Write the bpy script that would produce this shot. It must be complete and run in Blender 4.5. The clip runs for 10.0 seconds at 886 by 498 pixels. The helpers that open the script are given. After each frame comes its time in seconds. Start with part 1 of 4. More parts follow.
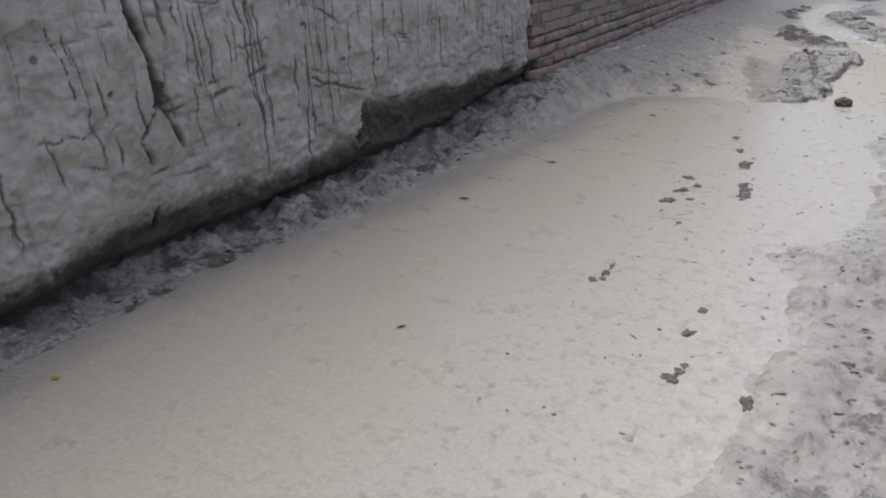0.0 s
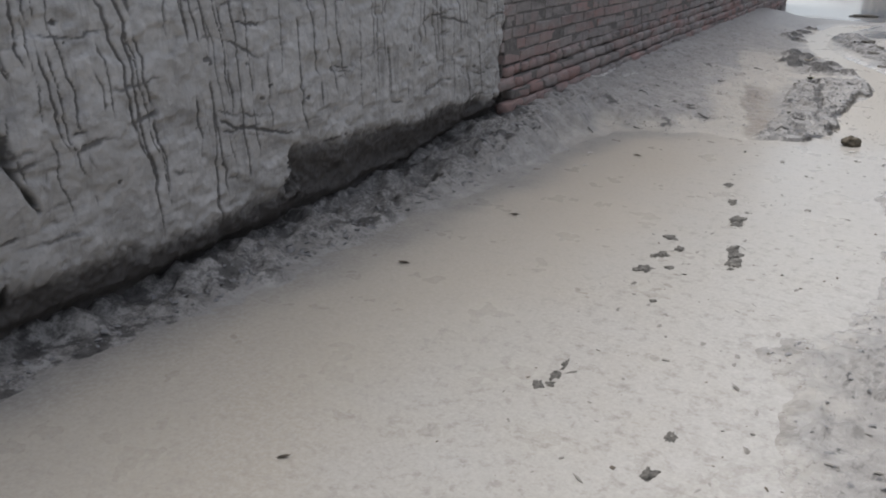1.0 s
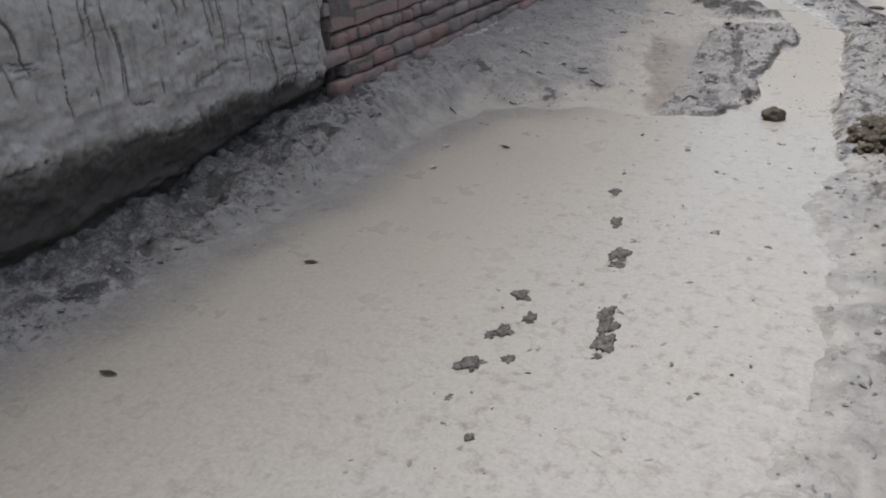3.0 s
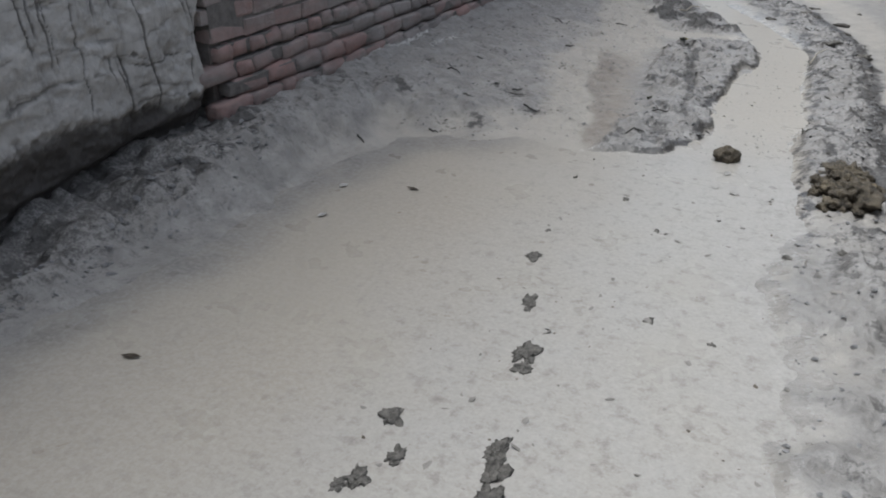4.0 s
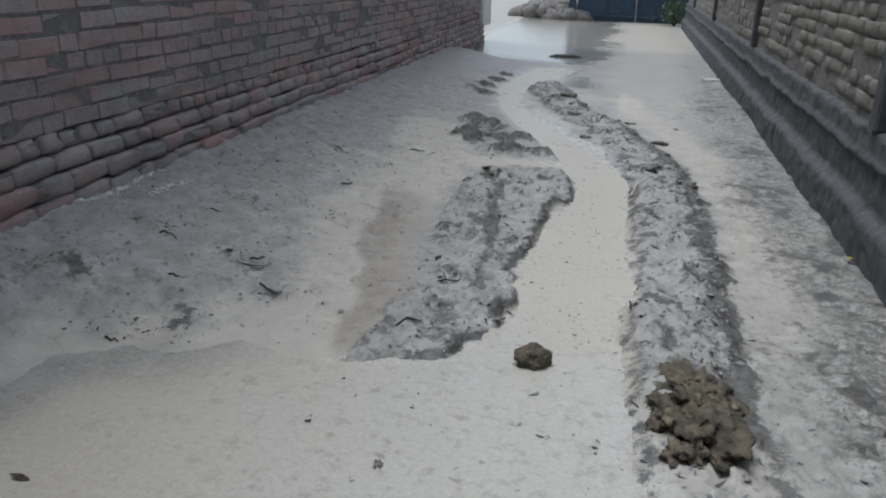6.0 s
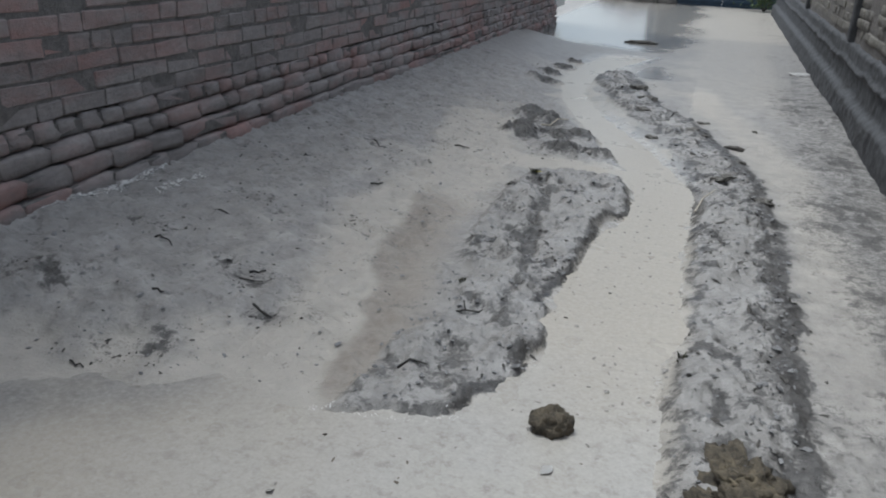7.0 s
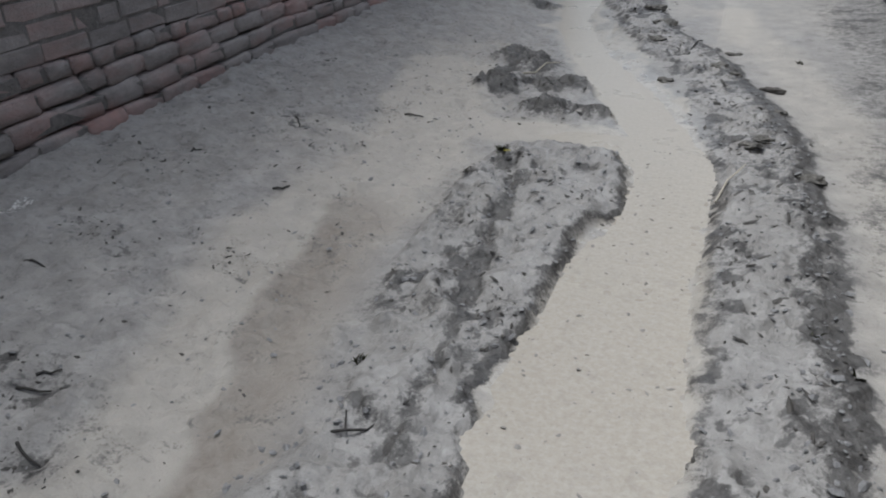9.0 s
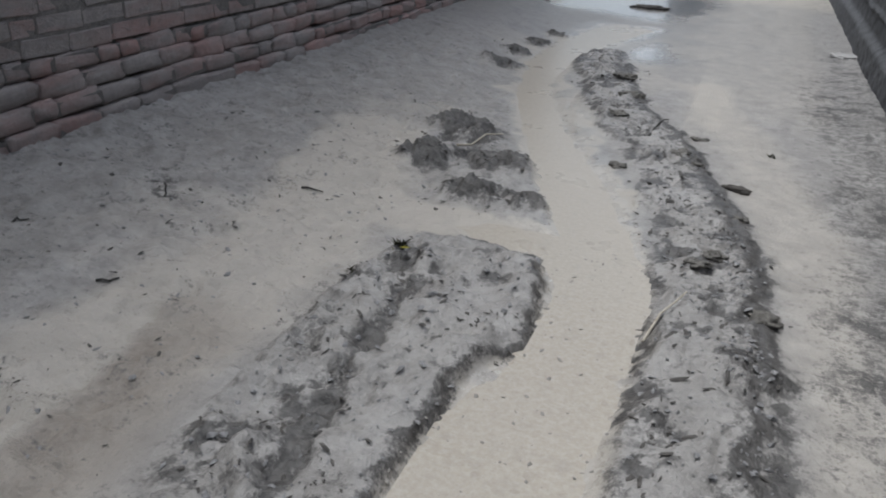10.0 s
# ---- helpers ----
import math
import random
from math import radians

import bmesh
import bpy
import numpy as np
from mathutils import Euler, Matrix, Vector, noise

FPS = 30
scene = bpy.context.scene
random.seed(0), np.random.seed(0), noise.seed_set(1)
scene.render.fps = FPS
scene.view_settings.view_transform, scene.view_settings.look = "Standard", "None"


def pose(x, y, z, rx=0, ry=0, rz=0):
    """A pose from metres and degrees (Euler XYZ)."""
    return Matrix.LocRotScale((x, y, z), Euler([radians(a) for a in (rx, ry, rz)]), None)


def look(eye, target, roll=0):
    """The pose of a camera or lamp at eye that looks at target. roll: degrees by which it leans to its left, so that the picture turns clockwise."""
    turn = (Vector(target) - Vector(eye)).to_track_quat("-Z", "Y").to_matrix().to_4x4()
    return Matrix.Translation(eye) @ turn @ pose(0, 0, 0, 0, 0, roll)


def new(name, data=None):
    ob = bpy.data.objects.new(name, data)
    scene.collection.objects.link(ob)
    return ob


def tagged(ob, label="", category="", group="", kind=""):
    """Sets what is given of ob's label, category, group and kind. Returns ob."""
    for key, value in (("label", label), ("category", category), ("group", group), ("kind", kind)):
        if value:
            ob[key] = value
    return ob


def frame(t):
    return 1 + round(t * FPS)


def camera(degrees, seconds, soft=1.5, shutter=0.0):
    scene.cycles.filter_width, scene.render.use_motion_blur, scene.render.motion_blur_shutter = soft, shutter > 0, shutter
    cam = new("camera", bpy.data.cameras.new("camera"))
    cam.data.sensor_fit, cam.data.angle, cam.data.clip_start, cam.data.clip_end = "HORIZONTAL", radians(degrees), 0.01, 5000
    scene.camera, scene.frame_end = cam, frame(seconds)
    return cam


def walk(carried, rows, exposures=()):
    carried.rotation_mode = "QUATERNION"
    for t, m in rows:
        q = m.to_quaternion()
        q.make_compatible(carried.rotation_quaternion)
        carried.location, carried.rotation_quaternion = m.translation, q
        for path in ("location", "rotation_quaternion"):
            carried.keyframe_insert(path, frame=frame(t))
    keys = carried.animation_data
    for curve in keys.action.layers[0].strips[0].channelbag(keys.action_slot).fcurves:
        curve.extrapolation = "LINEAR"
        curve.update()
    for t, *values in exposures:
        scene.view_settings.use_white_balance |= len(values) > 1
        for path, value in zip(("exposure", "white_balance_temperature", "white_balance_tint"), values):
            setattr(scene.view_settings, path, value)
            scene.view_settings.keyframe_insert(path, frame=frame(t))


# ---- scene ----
cam = camera(59.6, 10.0, soft=1.9)
PATH = [
    (0, (0.215, -0.44, 1.356), (-0.737, 1.136, 0.576), -1.1),
    (0.5, (0.139, -0.076, 1.378), (-0.825, 1.497, 0.606), -1.7),
    (1, (0.141, 0.295, 1.375), (-0.828, 1.873, 0.62), -0.6),
    (1.5, (0.098, 0.697, 1.356), (-0.829, 2.294, 0.587), -2.1),
    (2, (0.056, 1.015, 1.342), (-0.84, 2.601, 0.516), -3.2),
    (2.5, (0.075, 1.387, 1.33), (-0.751, 2.975, 0.435), -1.2),
    (3, (0.059, 1.717, 1.321), (-0.758, 3.306, 0.423), -2.0),
    (3.2, (0.032, 1.869, 1.306), (-0.687, 3.504, 0.406), -1.9),
    (4.3, (0.013, 2.636, 1.308), (-0.725, 4.25, 0.386), 0.8),
    (4.5, (-0.001, 2.749, 1.303), (-0.771, 4.401, 0.48), -2.0),
    (5, (0.031, 3.246, 1.246), (-0.467, 5.064, 0.576), 1.8),
    (5.2, (-0.003, 3.43, 1.229), (-0.368, 5.279, 0.559), 2.3),
    (6.3, (0.061, 3.986, 1.256), (-0.399, 5.791, 0.53), 1.2),
    (6.5, (0.081, 4.09, 1.256), (-0.43, 5.863, 0.483), 1.6),
    (7, (0.079, 4.328, 1.274), (-0.495, 6.09, 0.521), 2.7),
    (7.5, (0.049, 4.589, 1.266), (-0.553, 6.311, 0.445), -1.4),
    (8, (0.091, 4.926, 1.256), (-0.491, 6.641, 0.409), 1.9),
    (8.5, (0.09, 5.226, 1.23), (-0.485, 6.905, 0.307), 2.4),
    (9, (0.128, 5.5, 1.252), (-0.513, 7.142, 0.307), -1.8),
    (9.5, (0.216, 5.857, 1.248), (-0.484, 7.53, 0.405), 1.8),
    (10, (0.241, 6.227, 1.241), (-0.383, 7.918, 0.373), 3.1),
]
walk(cam, [(t, look(eye, target, roll)) for t, eye, target, roll in PATH],
    exposures=[(0.0, 0.02, 6380, 10), (3.0, -0.06, 6340, 10), (5.0, -0.22, 5980, 5), (7.5, -0.22, 6000, 6), (10.0, -0.27, 6150, 8)])

# ---- world, sun, exposure ----
world = bpy.data.worlds.new("world")
scene.world = world
world.use_nodes = True
wn = world.node_tree.nodes
sky = wn.new("ShaderNodeTexSky")
sky.sky_type = "NISHITA"
sky.sun_disc = False
sky.sun_elevation = radians(77)
sky.sun_rotation = radians(285)
sky.air_density, sky.dust_density, sky.ozone_density = 1.0, 3.2, 1.0
cloud = wn.new("ShaderNodeHueSaturation")
cloud.inputs["Saturation"].default_value = 0.45
world.node_tree.links.new(sky.outputs["Color"], cloud.inputs["Color"])
world.node_tree.links.new(cloud.outputs["Color"], wn["Background"].inputs["Color"])
wn["Background"].inputs["Strength"].default_value = 0.195
sun_data = bpy.data.lights.new("sun", "SUN")
sun_data.energy, sun_data.angle, sun_data.color = 2.25, radians(28), (1.0, 0.99, 0.97)
sun = new("sun", sun_data)
sun.matrix_world = look((-2.7, 6.2, 12), (0, 5, 0))


# ---- materials ----
class Nodes:
    """A small builder for one node material."""

    def __init__(self, name, rough=0.7, metallic=0.0):
        self.mat = bpy.data.materials.new(name)
        self.mat.use_nodes = True
        self.tree = self.mat.node_tree
        self.bsdf = self.tree.nodes["Principled BSDF"]
        self.bsdf.inputs["Roughness"].default_value = rough
        self.bsdf.inputs["Metallic"].default_value = metallic
        self.coord = self.tree.nodes.new("ShaderNodeNewGeometry").outputs["Position"]

    def link(self, a, b):
        self.tree.links.new(a, b)

    def put(self, socket, value):
        if isinstance(value, (int, float, tuple)):
            socket.default_value = value if not isinstance(value, tuple) or len(value) == 4 else (*value, 1)
        else:
            self.link(value, socket)

    def noise(self, scale, detail=4, rough=0.6, stretch=None):
        n = self.tree.nodes.new("ShaderNodeTexNoise")
        n.inputs["Scale"].default_value, n.inputs["Detail"].default_value, n.inputs["Roughness"].default_value = scale, detail, rough
        src = self.coord
        if stretch:
            m = self.tree.nodes.new("ShaderNodeMapping")
            m.inputs["Scale"].default_value = stretch
            self.link(src, m.inputs["Vector"])
            src = m.outputs["Vector"]
        self.link(src, n.inputs["Vector"])
        return n.outputs["Fac"]

    def ramp(self, fac, lo, hi, a=0.0, b=1.0):
        r = self.tree.nodes.new("ShaderNodeMapRange")
        r.inputs["From Min"].default_value, r.inputs["From Max"].default_value = lo, hi
        r.inputs["To Min"].default_value, r.inputs["To Max"].default_value = a, b
        self.link(fac, r.inputs["Value"])
        return r.outputs["Result"]

    def math(self, op, a, b):
        m = self.tree.nodes.new("ShaderNodeMath")
        m.operation = op
        self.put(m.inputs[0], a), self.put(m.inputs[1], b)
        return m.outputs[0]

    def mix(self, fac, a, b):
        m = self.tree.nodes.new("ShaderNodeMix")
        m.data_type = "RGBA"
        self.put(m.inputs[0], fac), self.put(m.inputs[6], a), self.put(m.inputs[7], b)
        return m.outputs[2]

    def attr(self, name):
        a = self.tree.nodes.new("ShaderNodeAttribute")
        a.attribute_name = name
        s = self.tree.nodes.new("ShaderNodeSeparateColor")
        self.link(a.outputs["Color"], s.inputs["Color"])
        return [*s.outputs, a.outputs["Alpha"]]

    def chance(self):
        a = self.tree.nodes.new("ShaderNodeObjectInfo").outputs["Random"]
        g = self.tree.nodes.new("ShaderNodeNewGeometry").outputs["Random Per Island"]
        return self.math("FRACT", self.math("ADD", a, g), 0.0)

    def done(self, colour, bump=None, strength=0.3, distance=0.01, rough=None):
        self.put(self.bsdf.inputs["Base Color"], colour)
        if rough is not None:
            self.put(self.bsdf.inputs["Roughness"], rough)
        if bump is not None:
            b = self.tree.nodes.new("ShaderNodeBump")
            b.inputs["Strength"].default_value, b.inputs["Distance"].default_value = strength, distance
            self.link(bump, b.inputs["Height"])
            self.link(b.outputs["Normal"], self.bsdf.inputs["Normal"])
        return self.mat


def mud_material():
    n = Nodes("mud")
    zone = n.attr("zone")
    big, mid, small, fine = n.noise(1.7, 5), n.noise(8, 6, 0.7), n.noise(28, 5, 0.7), n.noise(95, 4, 0.7)
    grey = n.mix(n.ramp(mid, 0.32, 0.68), (0.218, 0.205, 0.192), (0.385, 0.37, 0.353))
    grey = n.mix(n.ramp(big, 0.4, 0.7, 0, 0.5), grey, (0.27, 0.255, 0.235))
    grey = n.mix(n.ramp(small, 0.52, 0.7, 0, 0.5), grey, (0.11, 0.103, 0.098))
    grey = n.mix(n.ramp(n.noise(40, 4, 0.7), 0.58, 0.75, 0, 0.5), grey, (0.44, 0.43, 0.42))
    tan = n.mix(n.ramp(mid, 0.3, 0.7), (0.362, 0.334, 0.294), (0.45, 0.418, 0.372))
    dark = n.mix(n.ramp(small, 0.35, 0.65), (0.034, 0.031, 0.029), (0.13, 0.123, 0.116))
    col = n.mix(n.ramp(n.math("ADD", zone[0], n.math("MULTIPLY", n.math("SUBTRACT", mid, 0.5), 0.6)), 0.2, 0.8), grey, tan)
    col = n.mix(n.math("MULTIPLY", zone[3], n.ramp(mid, 0.25, 0.6, 0.4, 0.95)), col, n.mix(n.ramp(small, 0.3, 0.7), (0.195, 0.168, 0.143), (0.285, 0.25, 0.214)))
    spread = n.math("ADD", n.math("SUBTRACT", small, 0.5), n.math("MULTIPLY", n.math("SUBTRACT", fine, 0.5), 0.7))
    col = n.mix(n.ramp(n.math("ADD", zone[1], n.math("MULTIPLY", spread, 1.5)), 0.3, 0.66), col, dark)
    col = n.mix(n.ramp(small, 0.62, 0.75, 0, 0.22), col, (0.12, 0.115, 0.11))
    rough = n.ramp(n.math("SUBTRACT", mid, n.math("MULTIPLY", zone[2], 0.8)), -0.2, 0.7, 0.17, 0.62)
    n.put(n.bsdf.inputs["Coat Weight"], n.ramp(zone[2], 0.2, 1.0))
    n.bsdf.inputs["Coat IOR"].default_value, n.bsdf.inputs["Coat Roughness"].default_value = 1.33, 0.24
    relief = n.math("ADD", n.math("ADD", n.math("MULTIPLY", mid, 0.7), small), n.math("MULTIPLY", fine, 0.35))
    return n.done(col, n.math("MULTIPLY", relief, n.ramp(zone[2], 0.3, 1, 1.0, 0.02)), 0.75, 0.014, rough)


def water_material():
    """Silt-laden water: greyer over the shallow margins, where the mud bed shows through."""
    n = Nodes("muddy_water", 0.18)
    zone = n.attr("zone")
    big, mid, fine = n.noise(0.7, 2), n.noise(4, 3, 0.6), n.noise(85, 3, 0.7)
    col = n.mix(n.ramp(big, 0.3, 0.7), (0.374, 0.334, 0.275), (0.396, 0.357, 0.3))
    col = n.mix(n.math("MULTIPLY", zone[2], n.ramp(mid, 0.2, 0.7, 0.5, 0.95)), col, (0.388, 0.378, 0.357))
    col = n.mix(n.ramp(mid, 0.2, 0.9, 0, 0.3), col, (0.43, 0.40, 0.36))
    bed = n.mix(n.ramp(n.noise(9, 5, 0.7), 0.3, 0.7), (0.175, 0.167, 0.157), (0.29, 0.279, 0.266))
    col = n.mix(n.math("MULTIPLY", zone[0], n.ramp(n.noise(6, 4, 0.6), 0.25, 0.6, 0.5, 1.0)), col, bed)
    silt = n.mix(n.ramp(n.noise(16, 5, 0.7), 0.3, 0.7), (0.3, 0.285, 0.265), (0.46, 0.445, 0.425))
    col = n.mix(n.math("MULTIPLY", zone[1], n.ramp(n.noise(5, 4, 0.6), 0.3, 0.6, 0.4, 1.0)), col, silt)
    col = n.mix(n.ramp(fine, 0.45, 0.72, 0, 0.4), col, (0.27, 0.24, 0.21))
    col = n.mix(n.ramp(n.noise(48, 4, 0.7), 0.42, 0.75, 0, 0.5), col, (0.51, 0.485, 0.45))
    motes = n.math("MULTIPLY", n.ramp(n.noise(17, 6, 0.75), 0.52, 0.7, 0, 0.85), n.ramp(zone[2], 0, 1, 0.35, 1.0))
    col = n.mix(motes, col, (0.23, 0.21, 0.185))
    n.bsdf.inputs["IOR"].default_value = 1.33
    ripple = n.math("ADD", n.noise(14, 3), n.math("MULTIPLY", n.noise(45, 3), 0.6))
    return n.done(col, ripple, 0.2, 0.006, n.ramp(mid, 0.2, 0.8, 0.25, 0.33))


def plaster_material():
    n = Nodes("weathered_plaster", 0.85)
    zone = n.attr("zone")
    big, mid, fine = n.noise(2.2, 5), n.noise(14, 6, 0.7), n.noise(90, 5, 0.7)
    drips = n.noise(6, 5, 0.65, (1, 3.0, 0.35))
    col = n.mix(n.ramp(mid, 0.3, 0.7), (0.40, 0.386, 0.368), (0.57, 0.552, 0.53))
    col = n.mix(n.ramp(big, 0.4, 0.7, 0, 0.7), col, (0.37, 0.354, 0.333))
    col = n.mix(n.ramp(drips, 0.54, 0.72, 0, 0.45), col, (0.15, 0.145, 0.14))
    col = n.mix(n.ramp(n.noise(5, 6, 0.75, (1, 1.0, 1.6)), 0.5, 0.68, 0, 0.55), col, (0.2, 0.192, 0.182))
    # cracks coloured nearly black: grime plus painted shade of their depth
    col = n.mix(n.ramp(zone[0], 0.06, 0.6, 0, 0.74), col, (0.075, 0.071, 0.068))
    # undercut foot painted dark for its shade, over moist plaster
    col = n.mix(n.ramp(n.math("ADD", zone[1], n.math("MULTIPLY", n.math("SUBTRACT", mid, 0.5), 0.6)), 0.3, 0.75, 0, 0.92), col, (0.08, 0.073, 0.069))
    return n.done(col, n.math("ADD", n.math("MULTIPLY", mid, 0.8), n.math("MULTIPLY", fine, 0.6)), 0.6, 0.01)


def brick_material(name, low, high, red, red_share, soot):
    n = Nodes(name, 0.85)
    r = n.chance()
    mid, fine = n.noise(22, 6, 0.7), n.noise(120, 4, 0.7)
    col = n.mix(n.ramp(r, 0, 1, 0.25, 0.75), low, high)
    col = n.mix(n.ramp(n.noise(3.2, 6, 0.75), 0.38, 0.62, 0, 0.7), col, soot)
    col = n.mix(n.ramp(n.noise(2.4, 6, 0.75, (1, 0.5, 1.6)), 0.47, 0.66, 0, 0.65), col, (0.135, 0.122, 0.116))
    pick = n.math("ADD", n.math("MULTIPLY", r, 0.14), n.noise(1.3, 5, 0.7, (1, 0.6, 1.8)))
    col = n.mix(n.ramp(pick, 0.68 - red_share, 0.9 - red_share, 0, 0.68), col, red)
    col = n.mix(n.ramp(mid, 0.45, 0.7, 0, 0.45), col, (0.2, 0.185, 0.175))
    col = n.mix(n.ramp(fine, 0.6, 0.8, 0, 0.3), col, (0.36, 0.34, 0.32))
    return n.done(col, n.math("ADD", n.math("ADD", mid, n.noise(9, 4, 0.6)), n.math("MULTIPLY", fine, 0.5)), 0.9, 0.016)


def plain_material(name, a, b, scale=20, rough=0.8, metallic=0.0, bump=0.4, distance=0.005):
    n = Nodes(name, rough, metallic)
    f, g = n.noise(scale, 5, 0.65), n.noise(scale * 6, 4, 0.7)
    col = n.mix(n.ramp(n.math("ADD", n.math("MULTIPLY", f, 0.7), n.math("MULTIPLY", g, 0.3)), 0.35, 0.65), a, b)
    return n.done(col, n.math("ADD", f, n.math("MULTIPLY", g, 0.5)), bump, distance)


MUD, WATER, PLASTER = mud_material(), water_material(), plaster_material()
BRICK = brick_material("old_brick", (0.31, 0.275, 0.26), (0.42, 0.385, 0.365), (0.4, 0.205, 0.178), 0.16, (0.345, 0.312, 0.296))
PALE_BRICK = brick_material("pale_brick", (0.2, 0.188, 0.16), (0.3, 0.282, 0.24), (0.26, 0.215, 0.16), 0.0, (0.2, 0.19, 0.17))
MORTAR = plain_material("mortar", (0.13, 0.12, 0.112), (0.25, 0.23, 0.215), 24, 0.9, 0.0, 0.9, 0.02)
CEMENT = plain_material("cement_render", (0.045, 0.046, 0.05), (0.105, 0.107, 0.113), 14, 0.8, 0, 0.7, 0.012)
CLOD = plain_material("wet_clod", (0.03, 0.027, 0.024), (0.12, 0.107, 0.093), 35, 0.6, 0, 0.8, 0.012)
OCHRE_CLOD = plain_material("ochre_clod", (0.035, 0.029, 0.02), (0.21, 0.17, 0.11), 28, 0.65, 0, 0.8, 0.012)
HEAP = plain_material("clod_earth", (0.018, 0.016, 0.013), (0.19, 0.155, 0.105), 22, 0.6, 0, 1.0, 0.02)
LITTER = plain_material("dark_litter", (0.03, 0.027, 0.024), (0.11, 0.10, 0.09), 40, 0.7)
GREY_CRUMB = plain_material("grey_crumb", (0.13, 0.127, 0.127), (0.29, 0.285, 0.285), 40, 0.55)
WET_CRUMB = plain_material("wet_crumb", (0.05, 0.046, 0.04), (0.24, 0.225, 0.2), 45, 0.7, 0, 0.9, 0.012)
PALE_STONE = plain_material("pale_stone", (0.3, 0.295, 0.285), (0.42, 0.41, 0.4), 20, 0.7)
SILT = plain_material("silt_fleck", (0.2, 0.185, 0.165), (0.3, 0.282, 0.26), 30, 0.6)
BARK = plain_material("wet_bark", (0.012, 0.011, 0.01), (0.045, 0.04, 0.035), 60, 0.7)
STRAW = plain_material("pale_straw", (0.35, 0.31, 0.24), (0.55, 0.5, 0.42), 60, 0.7)
DEAD_LEAF = plain_material("dead_leaf", (0.07, 0.055, 0.04), (0.15, 0.12, 0.09), 60, 0.6)
YELLOW_LEAF = plain_material("yellow_leaf", (0.45, 0.4, 0.05), (0.6, 0.55, 0.1), 60, 0.5)
GREEN_LEAF = plain_material("green_leaf", (0.03, 0.06, 0.02), (0.08, 0.12, 0.04), 30, 0.5)
WEED = plain_material("weed_green", (0.03, 0.035, 0.015), (0.10, 0.10, 0.04), 50, 0.6)
PAPER = plain_material("pale_scrap", (0.62, 0.6, 0.57), (0.75, 0.74, 0.72), 40, 0.7)
BLUE_PAINT = plain_material("blue_paint", (0.012, 0.03, 0.055), (0.03, 0.06, 0.10), 6, 0.5, 0.0, 0.2)
LIT_END = plain_material("lit_wall_end", (0.6, 0.6, 0.58), (0.75, 0.74, 0.72), 10, 0.85)
RUBBLE = plain_material("rubble", (0.10, 0.09, 0.085), (0.26, 0.24, 0.22), 12, 0.8, 0, 0.8, 0.03)


# ---- helpers for shapes ----
TABLES = [np.random.RandomState(s).rand(257, 257) for s in range(8)]


def lattice(x, y, seed=0):
    """Smooth value noise, 0 to 1, on arrays."""
    t = TABLES[seed % 8]
    x, y = np.asarray(x, float) + 17.3 * seed, np.asarray(y, float) + 31.7 * seed
    ix, iy = np.floor(x).astype(int), np.floor(y).astype(int)
    fx, fy = x - ix, y - iy
    fx, fy = fx * fx * (3 - 2 * fx), fy * fy * (3 - 2 * fy)
    ix, iy = ix % 256, iy % 256
    return (t[ix, iy] * (1 - fx) + t[ix + 1, iy] * fx) * (1 - fy) + (t[ix, iy + 1] * (1 - fx) + t[ix + 1, iy + 1] * fx) * fy


def fbm(x, y, scale, octaves=4, seed=0, gain=0.5):
    """Layered noise, about -1 to 1."""
    total, amp, norm = 0, 1.0, 0
    for k in range(octaves):
        total = total + amp * (lattice(x * scale, y * scale, seed + k) * 2 - 1)
        norm, amp, scale = norm + amp, amp * gain, scale * 2.03
    return total / norm * 1.6


def smooth(a, b, v):
    t = np.clip((v - a) / (b - a), 0, 1)
    return t * t * (3 - 2 * t)


def from_line(x, y, line, closed=False):
    """Distance from a line of points, on arrays."""
    best = np.full(np.shape(x), 1e9)
    ends = list(zip(line, line[1:] + line[:1])) if closed else list(zip(line, line[1:]))
    for (ax, ay), (bx, by) in ends:
        dx, dy = bx - ax, by - ay
        t = np.clip(((x - ax) * dx + (y - ay) * dy) / (dx * dx + dy * dy), 0, 1)
        best = np.minimum(best, np.hypot(x - ax - t * dx, y - ay - t * dy))
    return best


def outside(x, y, ring):
    """Signed distance from a closed outline: negative within."""
    inside = np.zeros(np.shape(x), bool)
    for (ax, ay), (bx, by) in zip(ring, ring[1:] + ring[:1]):
        if ay != by:
            inside ^= ((ay > y) != (by > y)) & (x < (bx - ax) * (y - ay) / (by - ay) + ax)
    d = from_line(x, y, ring, True)
    return np.where(inside, -d, d)


def grid_mesh(name, verts, nu, nv, material, zones=None):
    """A sheet of nu x nv points (u runs fastest) as a smooth mesh."""
    i = np.arange((nu - 1) * (nv - 1))
    a = (i // (nu - 1)) * nu + i % (nu - 1)
    faces = np.stack([a, a + 1, a + 1 + nu, a + nu], 1)
    me = bpy.data.meshes.new(name)
    me.from_pydata(verts.tolist(), [], faces.tolist())
    me.polygons.foreach_set("use_smooth", np.ones(len(faces), bool))
    if zones is not None:
        layer = me.color_attributes.new("zone", "FLOAT_COLOR", "POINT")
        layer.data.foreach_set("color", zones.astype(np.float32).ravel())
    me.materials.append(material)
    return me


def mesh_of(name, bm, material, smoothed=False):
    me = bpy.data.meshes.new(name)
    bmesh.ops.recalc_face_normals(bm, faces=bm.faces)
    for f in bm.faces:
        f.smooth = smoothed
    bm.to_mesh(me)
    bm.free()
    me.materials.append(material)
    return me


def part(name, bm, material, parent, label="", smoothed=False):
    ob = new(name, mesh_of(name, bm, material, smoothed))
    ob.parent = parent
    return tagged(ob, label)


